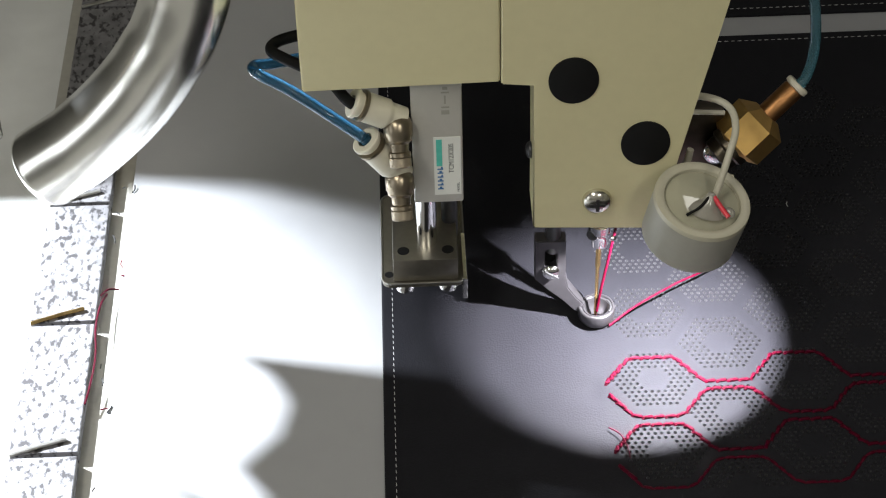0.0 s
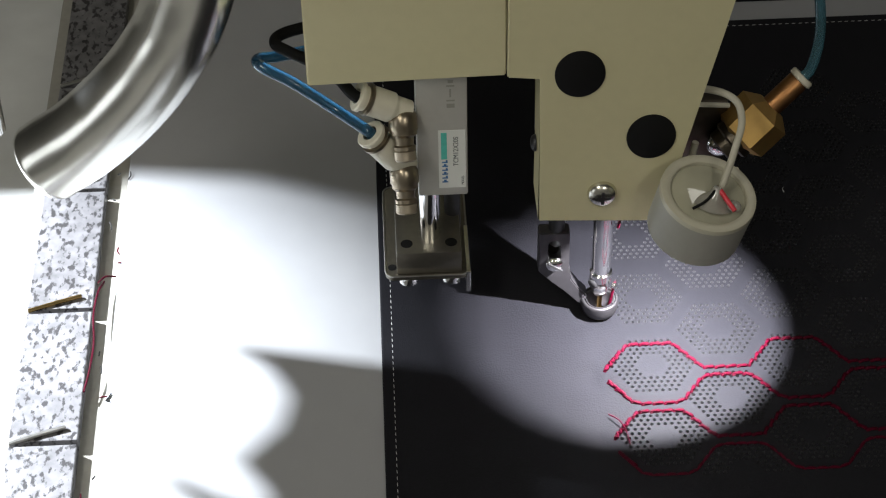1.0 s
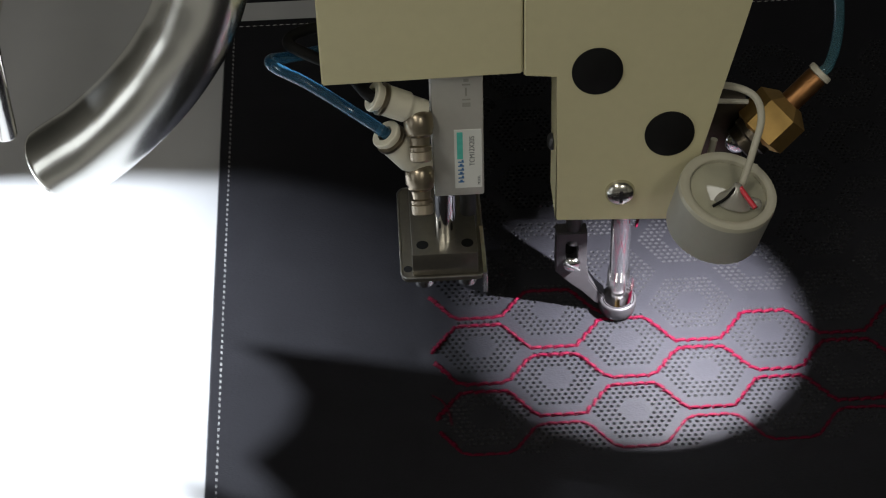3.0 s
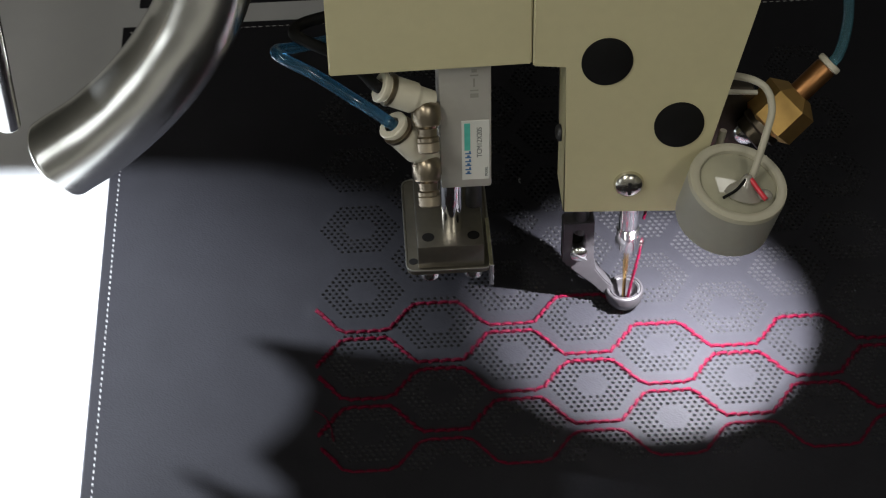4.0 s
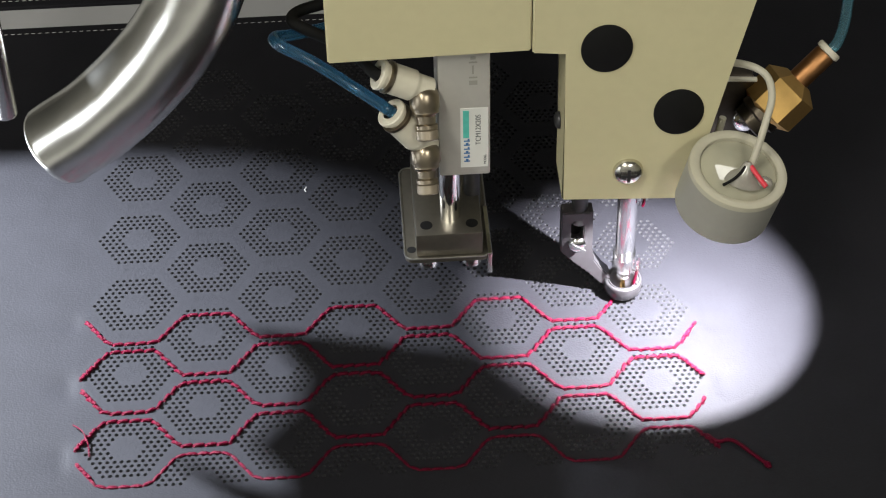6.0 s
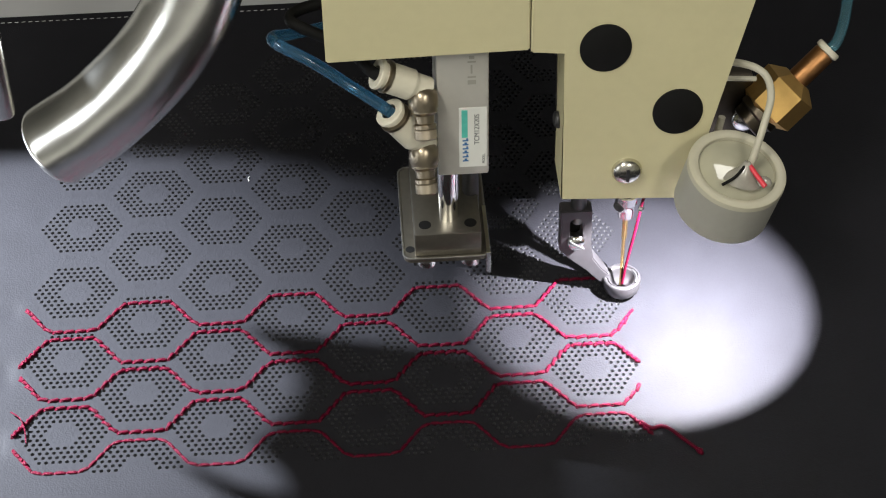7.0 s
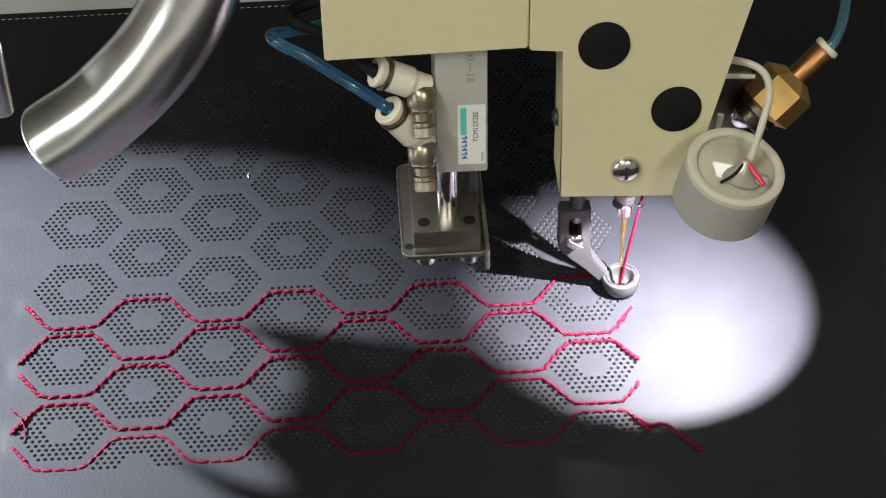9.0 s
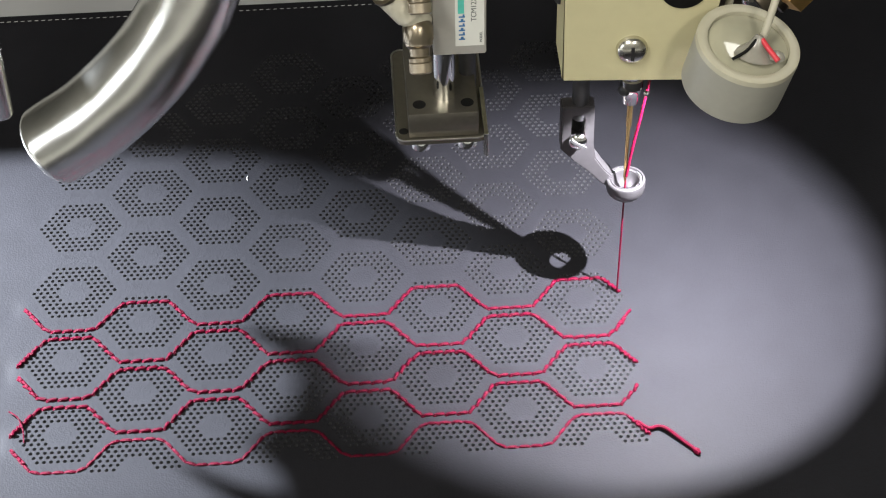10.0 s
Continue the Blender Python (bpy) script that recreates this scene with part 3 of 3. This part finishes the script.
def lettering(text, size, x, z):
    """Thin flat letters that run upwards along the front of the sticker."""
    curve = bpy.data.curves.new("lettering", "FONT")
    curve.body, curve.size, curve.extrude = text, size, 0.03
    carrier = bpy.data.objects.new("lettering", curve)
    flat = carrier.to_mesh()
    bm = bmesh.new()
    bm.from_mesh(flat)
    carrier.to_mesh_clear()
    bpy.data.objects.remove(carrier)
    bmesh.ops.transform(bm, matrix=Matrix.Translation((x, CY - 5.66, z)) @ Matrix(((0, -1, 0, 0), (0, 0, 1, 0), (1, 0, 0, 0), (0, 0, 0, 1))), verts=bm.verts)
    part("lettering", bm, LABEL_DARK, label, "small dark printed letters")


lettering("TCM12X20S", 2.0, -41.2, 61.4)
lettering("MODEL", 1.0, -39.7, 54.6)
symbol = bmesh.new()
for z0, z1, x0, x1 in ((82, 83.4, -44.2, -42.0), (84.2, 84.7, -44.2, -42.0), (85.6, 88.4, -43.4, -42.9), (89.2, 89.7, -44.2, -42.0), (90.4, 91.4, -43.8, -42.4)):
    box(symbol, x0, x1, CY - 5.56, CY - 5.46, z0, z1)
part("engraving", symbol, GREY_PLASTIC, cylinder, "faint etched symbol")
part("rod", rod(bmesh.new(), (-49.3, CY + 3.5, 22), (-49.3, CY + 3.5, 60), 3.0, 32), CHROME, cylinder, "polished piston rod", smooth=50)
part("guide_rod", rod(bmesh.new(), (-42.4, CY + 13, 22), (-42.4, CY + 13, 60), 2.4), DARK, cylinder, "dark guide rod", smooth=50)
foot_block = part("foot_block", box(bmesh.new(), -59.3, -40.6, CY - 4.6, CY + 30, 20.1, 28.2, 0.35), BLOCK_STEEL, cylinder, "machined steel block on the rods", smooth=40)
# flat black discs give the dark of the bolt holes; nothing is drilled
for hx in (-56.2, -43.4):
    part("bolt_hole_shade", lathe(bmesh.new(), ((0, 1.75), (0.08, 1.75), (0.08, 0.02)), (hx, CY - 0.5, 28.2), (0, 0, 1), 20, True), BLACK, foot_block)
base_plate = bmesh.new()
corner = []
for cx, cy, a0 in ((-41.0, CY + 31, 0), (-60.0, CY + 31, 90), (-60.0, CY - 3, 180), (-41.0, CY - 3, 270)):
    corner += [(cx + 2.6 * math.cos(radians(a0 + k * 18)), cy + 2.6 * math.sin(radians(a0 + k * 18))) for k in range(6)]
low = [base_plate.verts.new((x, y, 18.6)) for x, y in corner]
high = [base_plate.verts.new((x, y, 20.0)) for x, y in corner]
base_plate.faces.new(high)
base_plate.faces.new(low)
for k in range(len(corner)):
    base_plate.faces.new((low[k], low[(k + 1) % len(corner)], high[(k + 1) % len(corner)], high[k]))
part("base_plate", base_plate, BLOCK_STEEL, foot_block, "bright rounded steel plate")
rim_line = [(x, y, 20.05) for x, y in corner] + [(corner[0][0], corner[0][1], 20.05)]
part("plate_rim", sweep(bmesh.new(), rim_line, 0.28, 6), SATIN, foot_block, "bright thin raised rim", smooth=60)
# black disc on the plate for the shade within its hole
part("plate_hole_shade", lathe(bmesh.new(), ((0, 1.3), (0.06, 1.3), (0.06, 0.02)), (-60.6, CY - 1.5, 20.0), (0, 0, 1), 16, True), BLACK, foot_block)
part("guide_plate", box(bmesh.new(), -39.4, -38.0, CY - 6, CY + 14, 13.6, 21.5, 0.2), STEEL, foot_block)
for hx in (-56.0, -43.6):
    b = bmesh.new()
    lathe(b, ((0, 2.3), (0.5, 2.75), (3.2, 2.75), (3.4, 2.6)), (hx, CY - 2.4, 15.2), (0, 0, 1), 24, True)
    part("bolt", b, CHROME, foot_block, smooth=40)


def speed_controller(top, collar):
    """A white elbow with its release collar, and a nickel needle valve with a brass knob."""
    x, y, z = top
    elbow = bmesh.new()
    c = Vector(collar)
    t = Vector((x, y, z + 1))
    way = (c - t).normalized()
    sweep(elbow, smooth_curve([tuple(t - way * 1.5), tuple(t + way * 3), tuple(t + (c - t) * 0.55), tuple(c)], 5), [3.6] * 6 + [4.2] * 10, 24)
    e = part("elbow", elbow, FITTING, cylinder, "white plastic push-in elbow", smooth=50)
    ring = bmesh.new()
    lathe(ring, ((-0.6, 4.5), (0.3, 4.5), (0.5, 4.0), (0.5, 3.6)), tuple(c), way, 24, True)
    part("collar_gap", ring, NICKEL, e, smooth=40)
    rel = bmesh.new()
    lathe(rel, ((0.5, 3.5), (1.6, 3.5), (1.7, 4.2), (2.6, 4.2), (2.9, 3.9), (2.9, 2.2)), tuple(c), way, 24)
    part("release_collar", rel, FITTING, e, "pale release collar", smooth=40)
    v = bmesh.new()
    down = Vector((0.04, -0.62, -1)).normalized()
    lathe(v, ((-3.4, 2.4), (-2.6, 3.5), (-1.2, 4.0), (2.0, 4.0), (2.6, 3.6), (3.4, 3.6), (4.2, 2.7), (6.2, 2.5), (6.6, 3.0), (7.6, 3.0), (7.8, 2.6)), (x, y - 2.0, z - 1), down, 28, True)
    vo = part("needle_valve", v, NICKEL, cylinder, "smoky nickel needle valve", smooth=40)
    k = bmesh.new()
    base = Vector((x, y - 2.0, z - 1)) + down * 7.7
    lathe(k, ((0, 2.6), (0.3, 3.0), (2.6, 3.0), (3.0, 2.6), (3.0, 0.02)), tuple(base), down, 20, True)
    part("knob", k, KNOB, vo, "pale nickel knob", smooth=40)
    return c, way


c1, w1 = speed_controller((-56.0, CY - 5.0, 80.0), (-65.5, CY - 6.0, 86.5))
c2, w2 = speed_controller((-56.2, CY - 5.0, 61.0), (-63.5, CY - 6.5, 73.0))
hose = [tuple(c2), tuple(c2 + w2 * 4), (-73.5, CY - 3, 80.4), (-84.5, CY, 87.8), (-93.0, CY + 3, 91.6), (-94.2, CY + 7, 91.2), (-89, CY + 10, 89.6), (-76, CY + 14, 90), (-60, CY + 18, 98)]
part("blue_hose", sweep(bmesh.new(), smooth_curve(hose, 8), 1.6, 16), BLUE_HOSE, cylinder, "blue plastic air hose", smooth=60)
hose = [tuple(c1), tuple(c1 + w1 * 4), (-75, CY + 4, 88.5), (-86, CY + 8, 92.6), (-89.6, CY + 11, 93.4), (-87, CY + 15, 93.6), (-74, CY + 18, 95.5), (-60, CY + 22, 101)]
part("black_hose", sweep(bmesh.new(), smooth_curve(hose, 8), 1.6, 16), BLACK, cylinder, "black plastic air hose", smooth=60)

# ---------- lamp on the head ----------
AXIS = Vector((-0.18, 0.18, -1)).normalized()
TOP = Vector((24.5, -23.0, 65.2))
APEX = TOP + AXIS * 10.8
head_lamp = thing("work_lamp", "round grey spotlight with a cream rim and cable", "lamp")
shade = bmesh.new()
lathe(shade, ((0, 11.4), (0, 12.7), (0.4, 13.15), (4.0, 13.15), (14.4, 13.0), (14.8, 12.6), (14.8, 4.0), (9.4, 4.0), (9.4, 1.2), (3.0, 1.2), (3.0, 11.3), (0, 11.4)), tuple(TOP), AXIS, 56)
part("shade", shade, GREY_PLASTIC, head_lamp, "mid grey cylindrical lamp shade", smooth=40)
rim = bmesh.new()
lathe(rim, ((0.2, 10.4), (-0.9, 10.5), (-1.1, 10.8), (-1.1, 12.7), (-0.9, 13.1), (0.5, 13.25)), tuple(TOP), AXIS, 56)
part("rim", rim, RIM, head_lamp, "cream plastic rim", smooth=40)
pot = bmesh.new()
lathe(pot, ((0.3, 10.6), (0.1, 9.9), (-0.25, 8.6), (-0.6, 6.6), (-0.85, 4.2), (-0.95, 2.0), (-1.0, 0.02)), tuple(TOP), AXIS, 40, True)
part("potting", pot, POTTING, head_lamp, "glossy clear potting", smooth=60)
part("bore", lathe(bmesh.new(), ((14.9, 3.85), (14.85, 3.25), (9.8, 3.4), (9.7, 0.8), (9.5, 0.7)), tuple(TOP), AXIS, 40), BLACK, head_lamp, "black lamp bore", smooth=40)
led = bmesh.new()
facing = (AXIS + Vector((-0.10, 0.10, 0))).normalized()
side = facing.orthogonal().normalized()
led.faces.new([led.verts.new(APEX + (side * math.cos(a) + facing.cross(side) * math.sin(a)) * 0.45) for a in (math.tau * k / 16 for k in range(16))])
part("led", led, LED, head_lamp, "lit white light-emitting diode")
pt = Vector(TOP)
cable = [tuple(pt + Vector((2.0, -2.0, 0.5))), tuple(pt + Vector((3.5, -1.0, 4))), tuple(pt + Vector((6.8, 4, 12))), tuple(pt + Vector((9.2, 10, 17))),
         tuple(pt + Vector((7.6, 16, 19.8))), tuple(pt + Vector((0, 21, 19.5))), tuple(pt + Vector((-12, 25, 16)))]
part("cable", sweep(bmesh.new(), smooth_curve(cable, 8), [0.8] * 8 + [1.0] * 41, 14), CABLE, head_lamp, "cream lamp cable", smooth=60)
part("red_wire", sweep(bmesh.new(), smooth_curve([tuple(pt + Vector((2.6, -3.0, 4.2))), tuple(pt + Vector((4.4, -5.6, 2.4))), tuple(pt + Vector((6.0, -8.0, 1.2)))], 4), 0.7, 8), RED_WIRE, head_lamp, smooth=60)
part("black_wire", sweep(bmesh.new(), smooth_curve([tuple(pt + Vector((1.4, -3.0, 4.4))), tuple(pt + Vector((-1.4, -5.2, 2.6))), tuple(pt + Vector((-5.0, -6.6, 1.3)))], 4), 0.4, 8), BLACK, head_lamp, smooth=60)
glue = bmesh.new()
lathe(glue, ((-0.6, 5.4), (0.6, 3.6), (2.2, 2.0), (4.2, 1.2), (4.6, 0.9)), tuple(pt + Vector((1.2, -3.0, 0.4))), (0.2, 0.15, 1), 20, True)
part("glue", glue, GLUE, head_lamp, "clear hot glue round the cable", smooth=60)
bead = bmesh.new()
lathe(bead, ((0, 2.0), (0.5, 1.8), (0.9, 1.0), (1.0, 0.02)), tuple(pt + Vector((6.2, -5.6, 0.6))), (0.1, -0.1, 1), 16, True)
part("glue_bead", bead, GLUE, head_lamp, "whitish glue bead on the red wire", smooth=60)
bracket = bmesh.new()
box(bracket, 22, 36, -6.5, -4.8, 44, 59, 0.4)
part("bracket", bracket, FITTING, head_lamp, smooth=40)

# ---------- brass air fitting behind the lamp ----------
fitting = thing("brass_fitting", "brass hexagonal air fitting with a teal hose", "air fitting")
F0 = Vector((43.4, 14.0, 59.2))
out = Vector((0.72, 0.26, 0.64)).normalized()
nut = bmesh.new()
lathe(nut, ((-7.5, 5.4), (-5.6, 8.6), (3.6, 8.6), (6.4, 4.4)), tuple(F0), out, 6, True)
part("nut", nut, BRASS, fitting, "worn brass hexagon body")
stem = bmesh.new()
lathe(stem, ((-2, 4.6), (4.6, 4.9), (5.0, 6.0), (8.6, 6.2), (9.2, 5.4), (12.0, 5.2), (12.4, 4.6)), tuple(F0), (-0.75, -0.25, -0.55), 28, True)
part("stem", stem, NICKEL_DARK, fitting, "dark nickel coupling", smooth=40)
barrel = bmesh.new()
lathe(barrel, ((5.0, 2.8), (5.4, 3.2), (16.2, 3.2), (16.8, 2.9)), tuple(F0), out, 28, True)
part("barrel", barrel, COPPER, fitting, "copper coloured barrel", smooth=40)
col = bmesh.new()
lathe(col, ((16.6, 2.7), (17.0, 3.6), (18.2, 3.6), (18.6, 3.3), (18.6, 1.5)), tuple(F0), out, 28)
part("collar", col, FITTING, fitting, "white release collar", smooth=40)
h0 = F0 + out * 17
hose = [tuple(h0), tuple(h0 + out * 4), tuple(h0 + Vector((5.0, 4, 9))), tuple(h0 + Vector((5.2, 7, 18))), tuple(h0 + Vector((3, 12, 32))), tuple(h0 + Vector((-4, 22, 60)))]
part("teal_hose", sweep(bmesh.new(), smooth_curve(hose, 8), 1.5, 16), TEAL_HOSE, fitting, "dark teal air hose", smooth=60)
part("mount", box(bmesh.new(), 20, 36, 16, 22, 40, 64, 0.6), NICKEL_DARK, fitting, smooth=40)
part("mount_screw", pan_screw(bmesh.new(), 34.0, 13.6, 52, 4.0), CHROME, fitting, smooth=50)
part("thin_pipe", sweep(bmesh.new(), [(22, 6, 73), (34, 6, 72)], 0.7, 10), FITTING, fitting, smooth=60)
part("inner_cable", sweep(bmesh.new(), smooth_curve([(24, -2, 66), (22.8, -3, 58), (24.5, -4, 52), (27, -6, 50)], 5), 1.0, 10), CABLE, fitting, smooth=60)

# ---------- bent steel tubes of the frame ----------
tube = thing("steel_tube", "bent brushed stainless steel tube end with a rounded rim", "steel tube")
line = smooth_curve([(-156.0, 4, 62.1), (-152.4, 4, 64.8), (-143.1, 4, 71.4), (-133.0, 4, 80.9), (-124.5, 4.5, 90.4), (-118.2, 5, 99.3), (-113.2, 6, 108), (-108.5, 8, 122), (-106, 10, 145), (-105, 12, 200)], 6)
radii = [10.3, 11.2, 11.5, 11.7] + [11.7] * (len(line) - 4)
part("tube", sweep(bmesh.new(), line, radii, 48), STEEL, tube, smooth=60)
part("end_rim", lathe(bmesh.new(), ((-0.5, 10.5), (0.3, 9.9), (0.5, 9.0), (0.2, 8.2)), (-156.0, 4, 62.1), (-0.81, 0, -0.58), 40), SATIN, tube, "worn rounded rim", smooth=60)
small = thing("steel_tube", "short thin steel rod end beside the bent tube", "steel rod")
part("tube", rod(bmesh.new(), (-162.8, -12, 87.7), (-162.3, -11, 162.3), 3.0, 24, 0.6), STEEL, small, smooth=50)

# unseen notched plate on a post, added to cast the shadow over the pallet's middle
shield = thing("shadow_caster", "unseen dark notched plate on a post, added to cast a shadow on the table", "lamp shield")
# outline follows the wanted shadow, projected back towards the work lamp
outline = [(-314.8, 86.6), (-300.4, 83.2), (-284.7, 79.2), (-275.7, 64.1), (-275.7, 37.1), (-305.0, 37.1), (-309.4, 61.4), (-313.0, 66.4), (-308.1, 71.8), (-306.8, 77.1), (-309.4, 82.1)]
blade = bmesh.new()
low = [blade.verts.new((x, y, 184)) for x, y in outline]
high = [blade.verts.new((x, y, 185)) for x, y in outline]
blade.faces.new(low)
blade.faces.new(list(reversed(high)))
for k in range(len(outline)):
    blade.faces.new((low[k], low[(k + 1) % len(outline)], high[(k + 1) % len(outline)], high[k]))
part("blade", blade, DARK, shield)
# unseen flap, added to trim the far edge of the work light's pool
flap_edge = [(-409.1, 133.1), (-373.0, 133.1), (-358.9, 131.5), (-345.4, 126.5), (-330.3, 118.7), (-304.0, 161.3), (-409.1, 174.5)]
flap = bmesh.new()
low = [flap.verts.new((x, y, 225)) for x, y in flap_edge]
high = [flap.verts.new((x, y, 226)) for x, y in flap_edge]
flap.faces.new(low)
flap.faces.new(list(reversed(high)))
for k in range(len(flap_edge)):
    flap.faces.new((low[k], low[(k + 1) % len(flap_edge)], high[(k + 1) % len(flap_edge)], high[k]))
part("flap", flap, DARK, shield, "unseen dark flap, added to cut off the back of the light pool")
part("light_cut_arm", sweep(bmesh.new(), [(-420, -90, 178), (-470, 40, 190), (-455, 150, 215), (-400, 155, 224)], 2.5, 12), DARK, shield, smooth=60)
part("shadow_finger", sweep(bmesh.new(), [(-321.7, 64.1, 184.5), (-315.4, 59.1, 184.5), (-308.2, 56, 184.5)], (0.5, 1.4, 2.0), 8), DARK, shield, smooth=60)
part("arm", sweep(bmesh.new(), [(-420, -90, 182), (-350, -60, 182), (-282.1, 43.1, 182.5)], 2.5, 12), DARK, shield, smooth=60)
part("post", rod(bmesh.new(), (-420, -90, -8.5), (-420, -90, 186), 6, 20), DARK, shield, smooth=40)

# loose thread lying from the foot at the start
loose = thing("loose_thread", "slack red thread lying from the foot to the leather", "thread")
part("strand", sweep(bmesh.new(), smooth_curve([(3.5, -4.0, 1.2), (12, 2, 3.0), (24, 9, 4.5), (33, 15, 3.5), (38, 20, 1.5)], 6), 0.32, 8), RED_THREAD, loose, smooth=60)


# ---------- motion ----------
OFFSETS = ((0, 172.5, -9.8), (0.2, 172.5, -9.5), (0.5, 172.1, -8.8), (1.0, 171.3, -7.3), (1.4, 170.3, -5.6), (1.5, 169.6, -4.6), (2.0, 150.6, -2.0), (2.5, 134.5, -9.8), (2.7, 128.4, -4.2),
           (3.8, 87.0, -7.1), (4.0, 82.5, -1.6), (4.5, 64.6, -3.4), (4.9, 50.0, -10.3), (5.0, 45.9, -6.4), (5.5, 29.8, 1.1), (5.7, 23.0, -2.6), (6.8, 0.8, -0.6), (7.0, 0, 0), (10, 0, 0))


def pallet_rows():
    rows = []
    known = {t: (x, y) for t, x, y in OFFSETS}
    times = sorted({round(0.1 * k, 1) for k in range(15, 70)} | set(known))
    for t in times:
        if t in known:
            x, y = known[t]
        else:
            x = float(np.interp(t, [o[0] for o in OFFSETS], [o[1] for o in OFFSETS]))
            y = -seam_height(0, (-x - HX) / A)
            near = min(OFFSETS, key=lambda o: abs(o[0] - t))
            drift = near[2] + seam_height(0, (-near[1] - HX) / A)
            y += drift * max(0, 1 - abs(near[0] - t) / 0.3)
        rows.append((t, x, y))
    return rows


def motions():
    rows = pallet_rows()
    for ob in (pallet, panel, second):
        walk(ob, [(t, pose(x / 1000, y / 1000, 0)) for t, x, y in rows])
    # a stitch comes up through the leather as the needle passes it
    ts, xs = [r[0] for r in rows if r[0] <= 7.0], [-r[1] for r in rows if r[0] <= 7.0]
    for ob, x, y, turn in sewn:
        t = float(np.interp(x + 1.5, xs, ts))
        t = min(max(t, 0.15), 7.0)
        under, on = pose(x / 1000, y / 1000, -0.0045, 0, 0, turn), pose(x / 1000, y / 1000, 0.0001, 0, 0, turn)
        walk(ob, [(0, under), (max(0.05, t - 0.07), under), (t + 0.03, on), (10, on)])
    for ob, t in end_knots:
        walk(ob, [(0, pose(0, 0, -0.004)), (t - 0.1, pose(0, 0, -0.004)), (t, pose(0, 0, 0)), (10, pose(0, 0, 0))])
    lift = ((0, 0), (9.3, 0), (9.4, 11), (9.5, 22.2), (9.6, 32.5), (9.75, 39.8), (9.9, 41.4), (10, 41.4))
    for ob in (head, cylinder, head_lamp, fitting):
        walk(ob, [(t, pose(0, 0, z / 1000)) for t, z in lift])
    walk(foot_block, [(0, pose(0, 0, 0)), (9.25, pose(0, 0, 0)), (9.4, pose(0, 0, 0.0024)), (10, pose(0, 0, 0.0024))])
    # needle strokes: slow first stitches, then about twelve a second, the foot hopping with the bar
    bar_rows = [(0, 0), (0.15, 0), (0.2, -18), (0.28, -24), (0.34, -10), (0.4, -22), (0.5, -24), (0.55, -6), (0.62, -20), (0.7, -22), (0.75, -6),
                (0.8, -20), (0.9, -22), (0.95, -5), (1.0, -22), (1.06, -8), (1.1, -1), (1.2, -3), (1.26, -16), (1.3, -24), (1.36, -14), (1.42, -20),
                (1.5, -24), (1.56, -6), (1.6, -1)]
    beat = 3 / 35
    t = 2.4071 - 9 * beat + beat / 2
    while t < 6.72:
        down = (1 + math.cos(math.tau * (t - 2.4071) / beat)) / 2
        bar_rows.append((round(t, 4), -24 * down ** 1.6))
        t += beat / 4
    foot_rows = [(t, 1.8 * (1 + max(z, -24) / 24)) for t, z in bar_rows if t > 0.15]
    bar_rows += [(6.76, -8), (6.8, -24), (6.85, -10), (6.9, -1), (7.05, 0), (7.11, -16), (7.17, -4), (7.22, 0), (7.65, 0), (7.8, -25), (7.9, -20), (8.0, 0), (10, 0)]
    foot_rows = [(0, 0.0), (0.15, 0.0)] + foot_rows + [(6.8, 0.0), (6.9, 1.2), (7.1, 0.0), (9.3, 0), (9.4, 9), (9.5, 20), (9.6, 30), (9.75, 37), (9.9, 38.5), (10, 38.5)]
    walk(bar, [(t, pose(0, 0, z / 1000)) for t, z in bar_rows])
    walk(foot, [(t, pose(0, 0, z / 1000)) for t, z in foot_rows])
    walk(loose, [(0, pose(0, 0, 0)), (0.18, pose(0, 0, 0)), (0.32, pose(-0.02, -0.01, -0.007)), (10, pose(-0.02, -0.01, -0.007))])


motions()
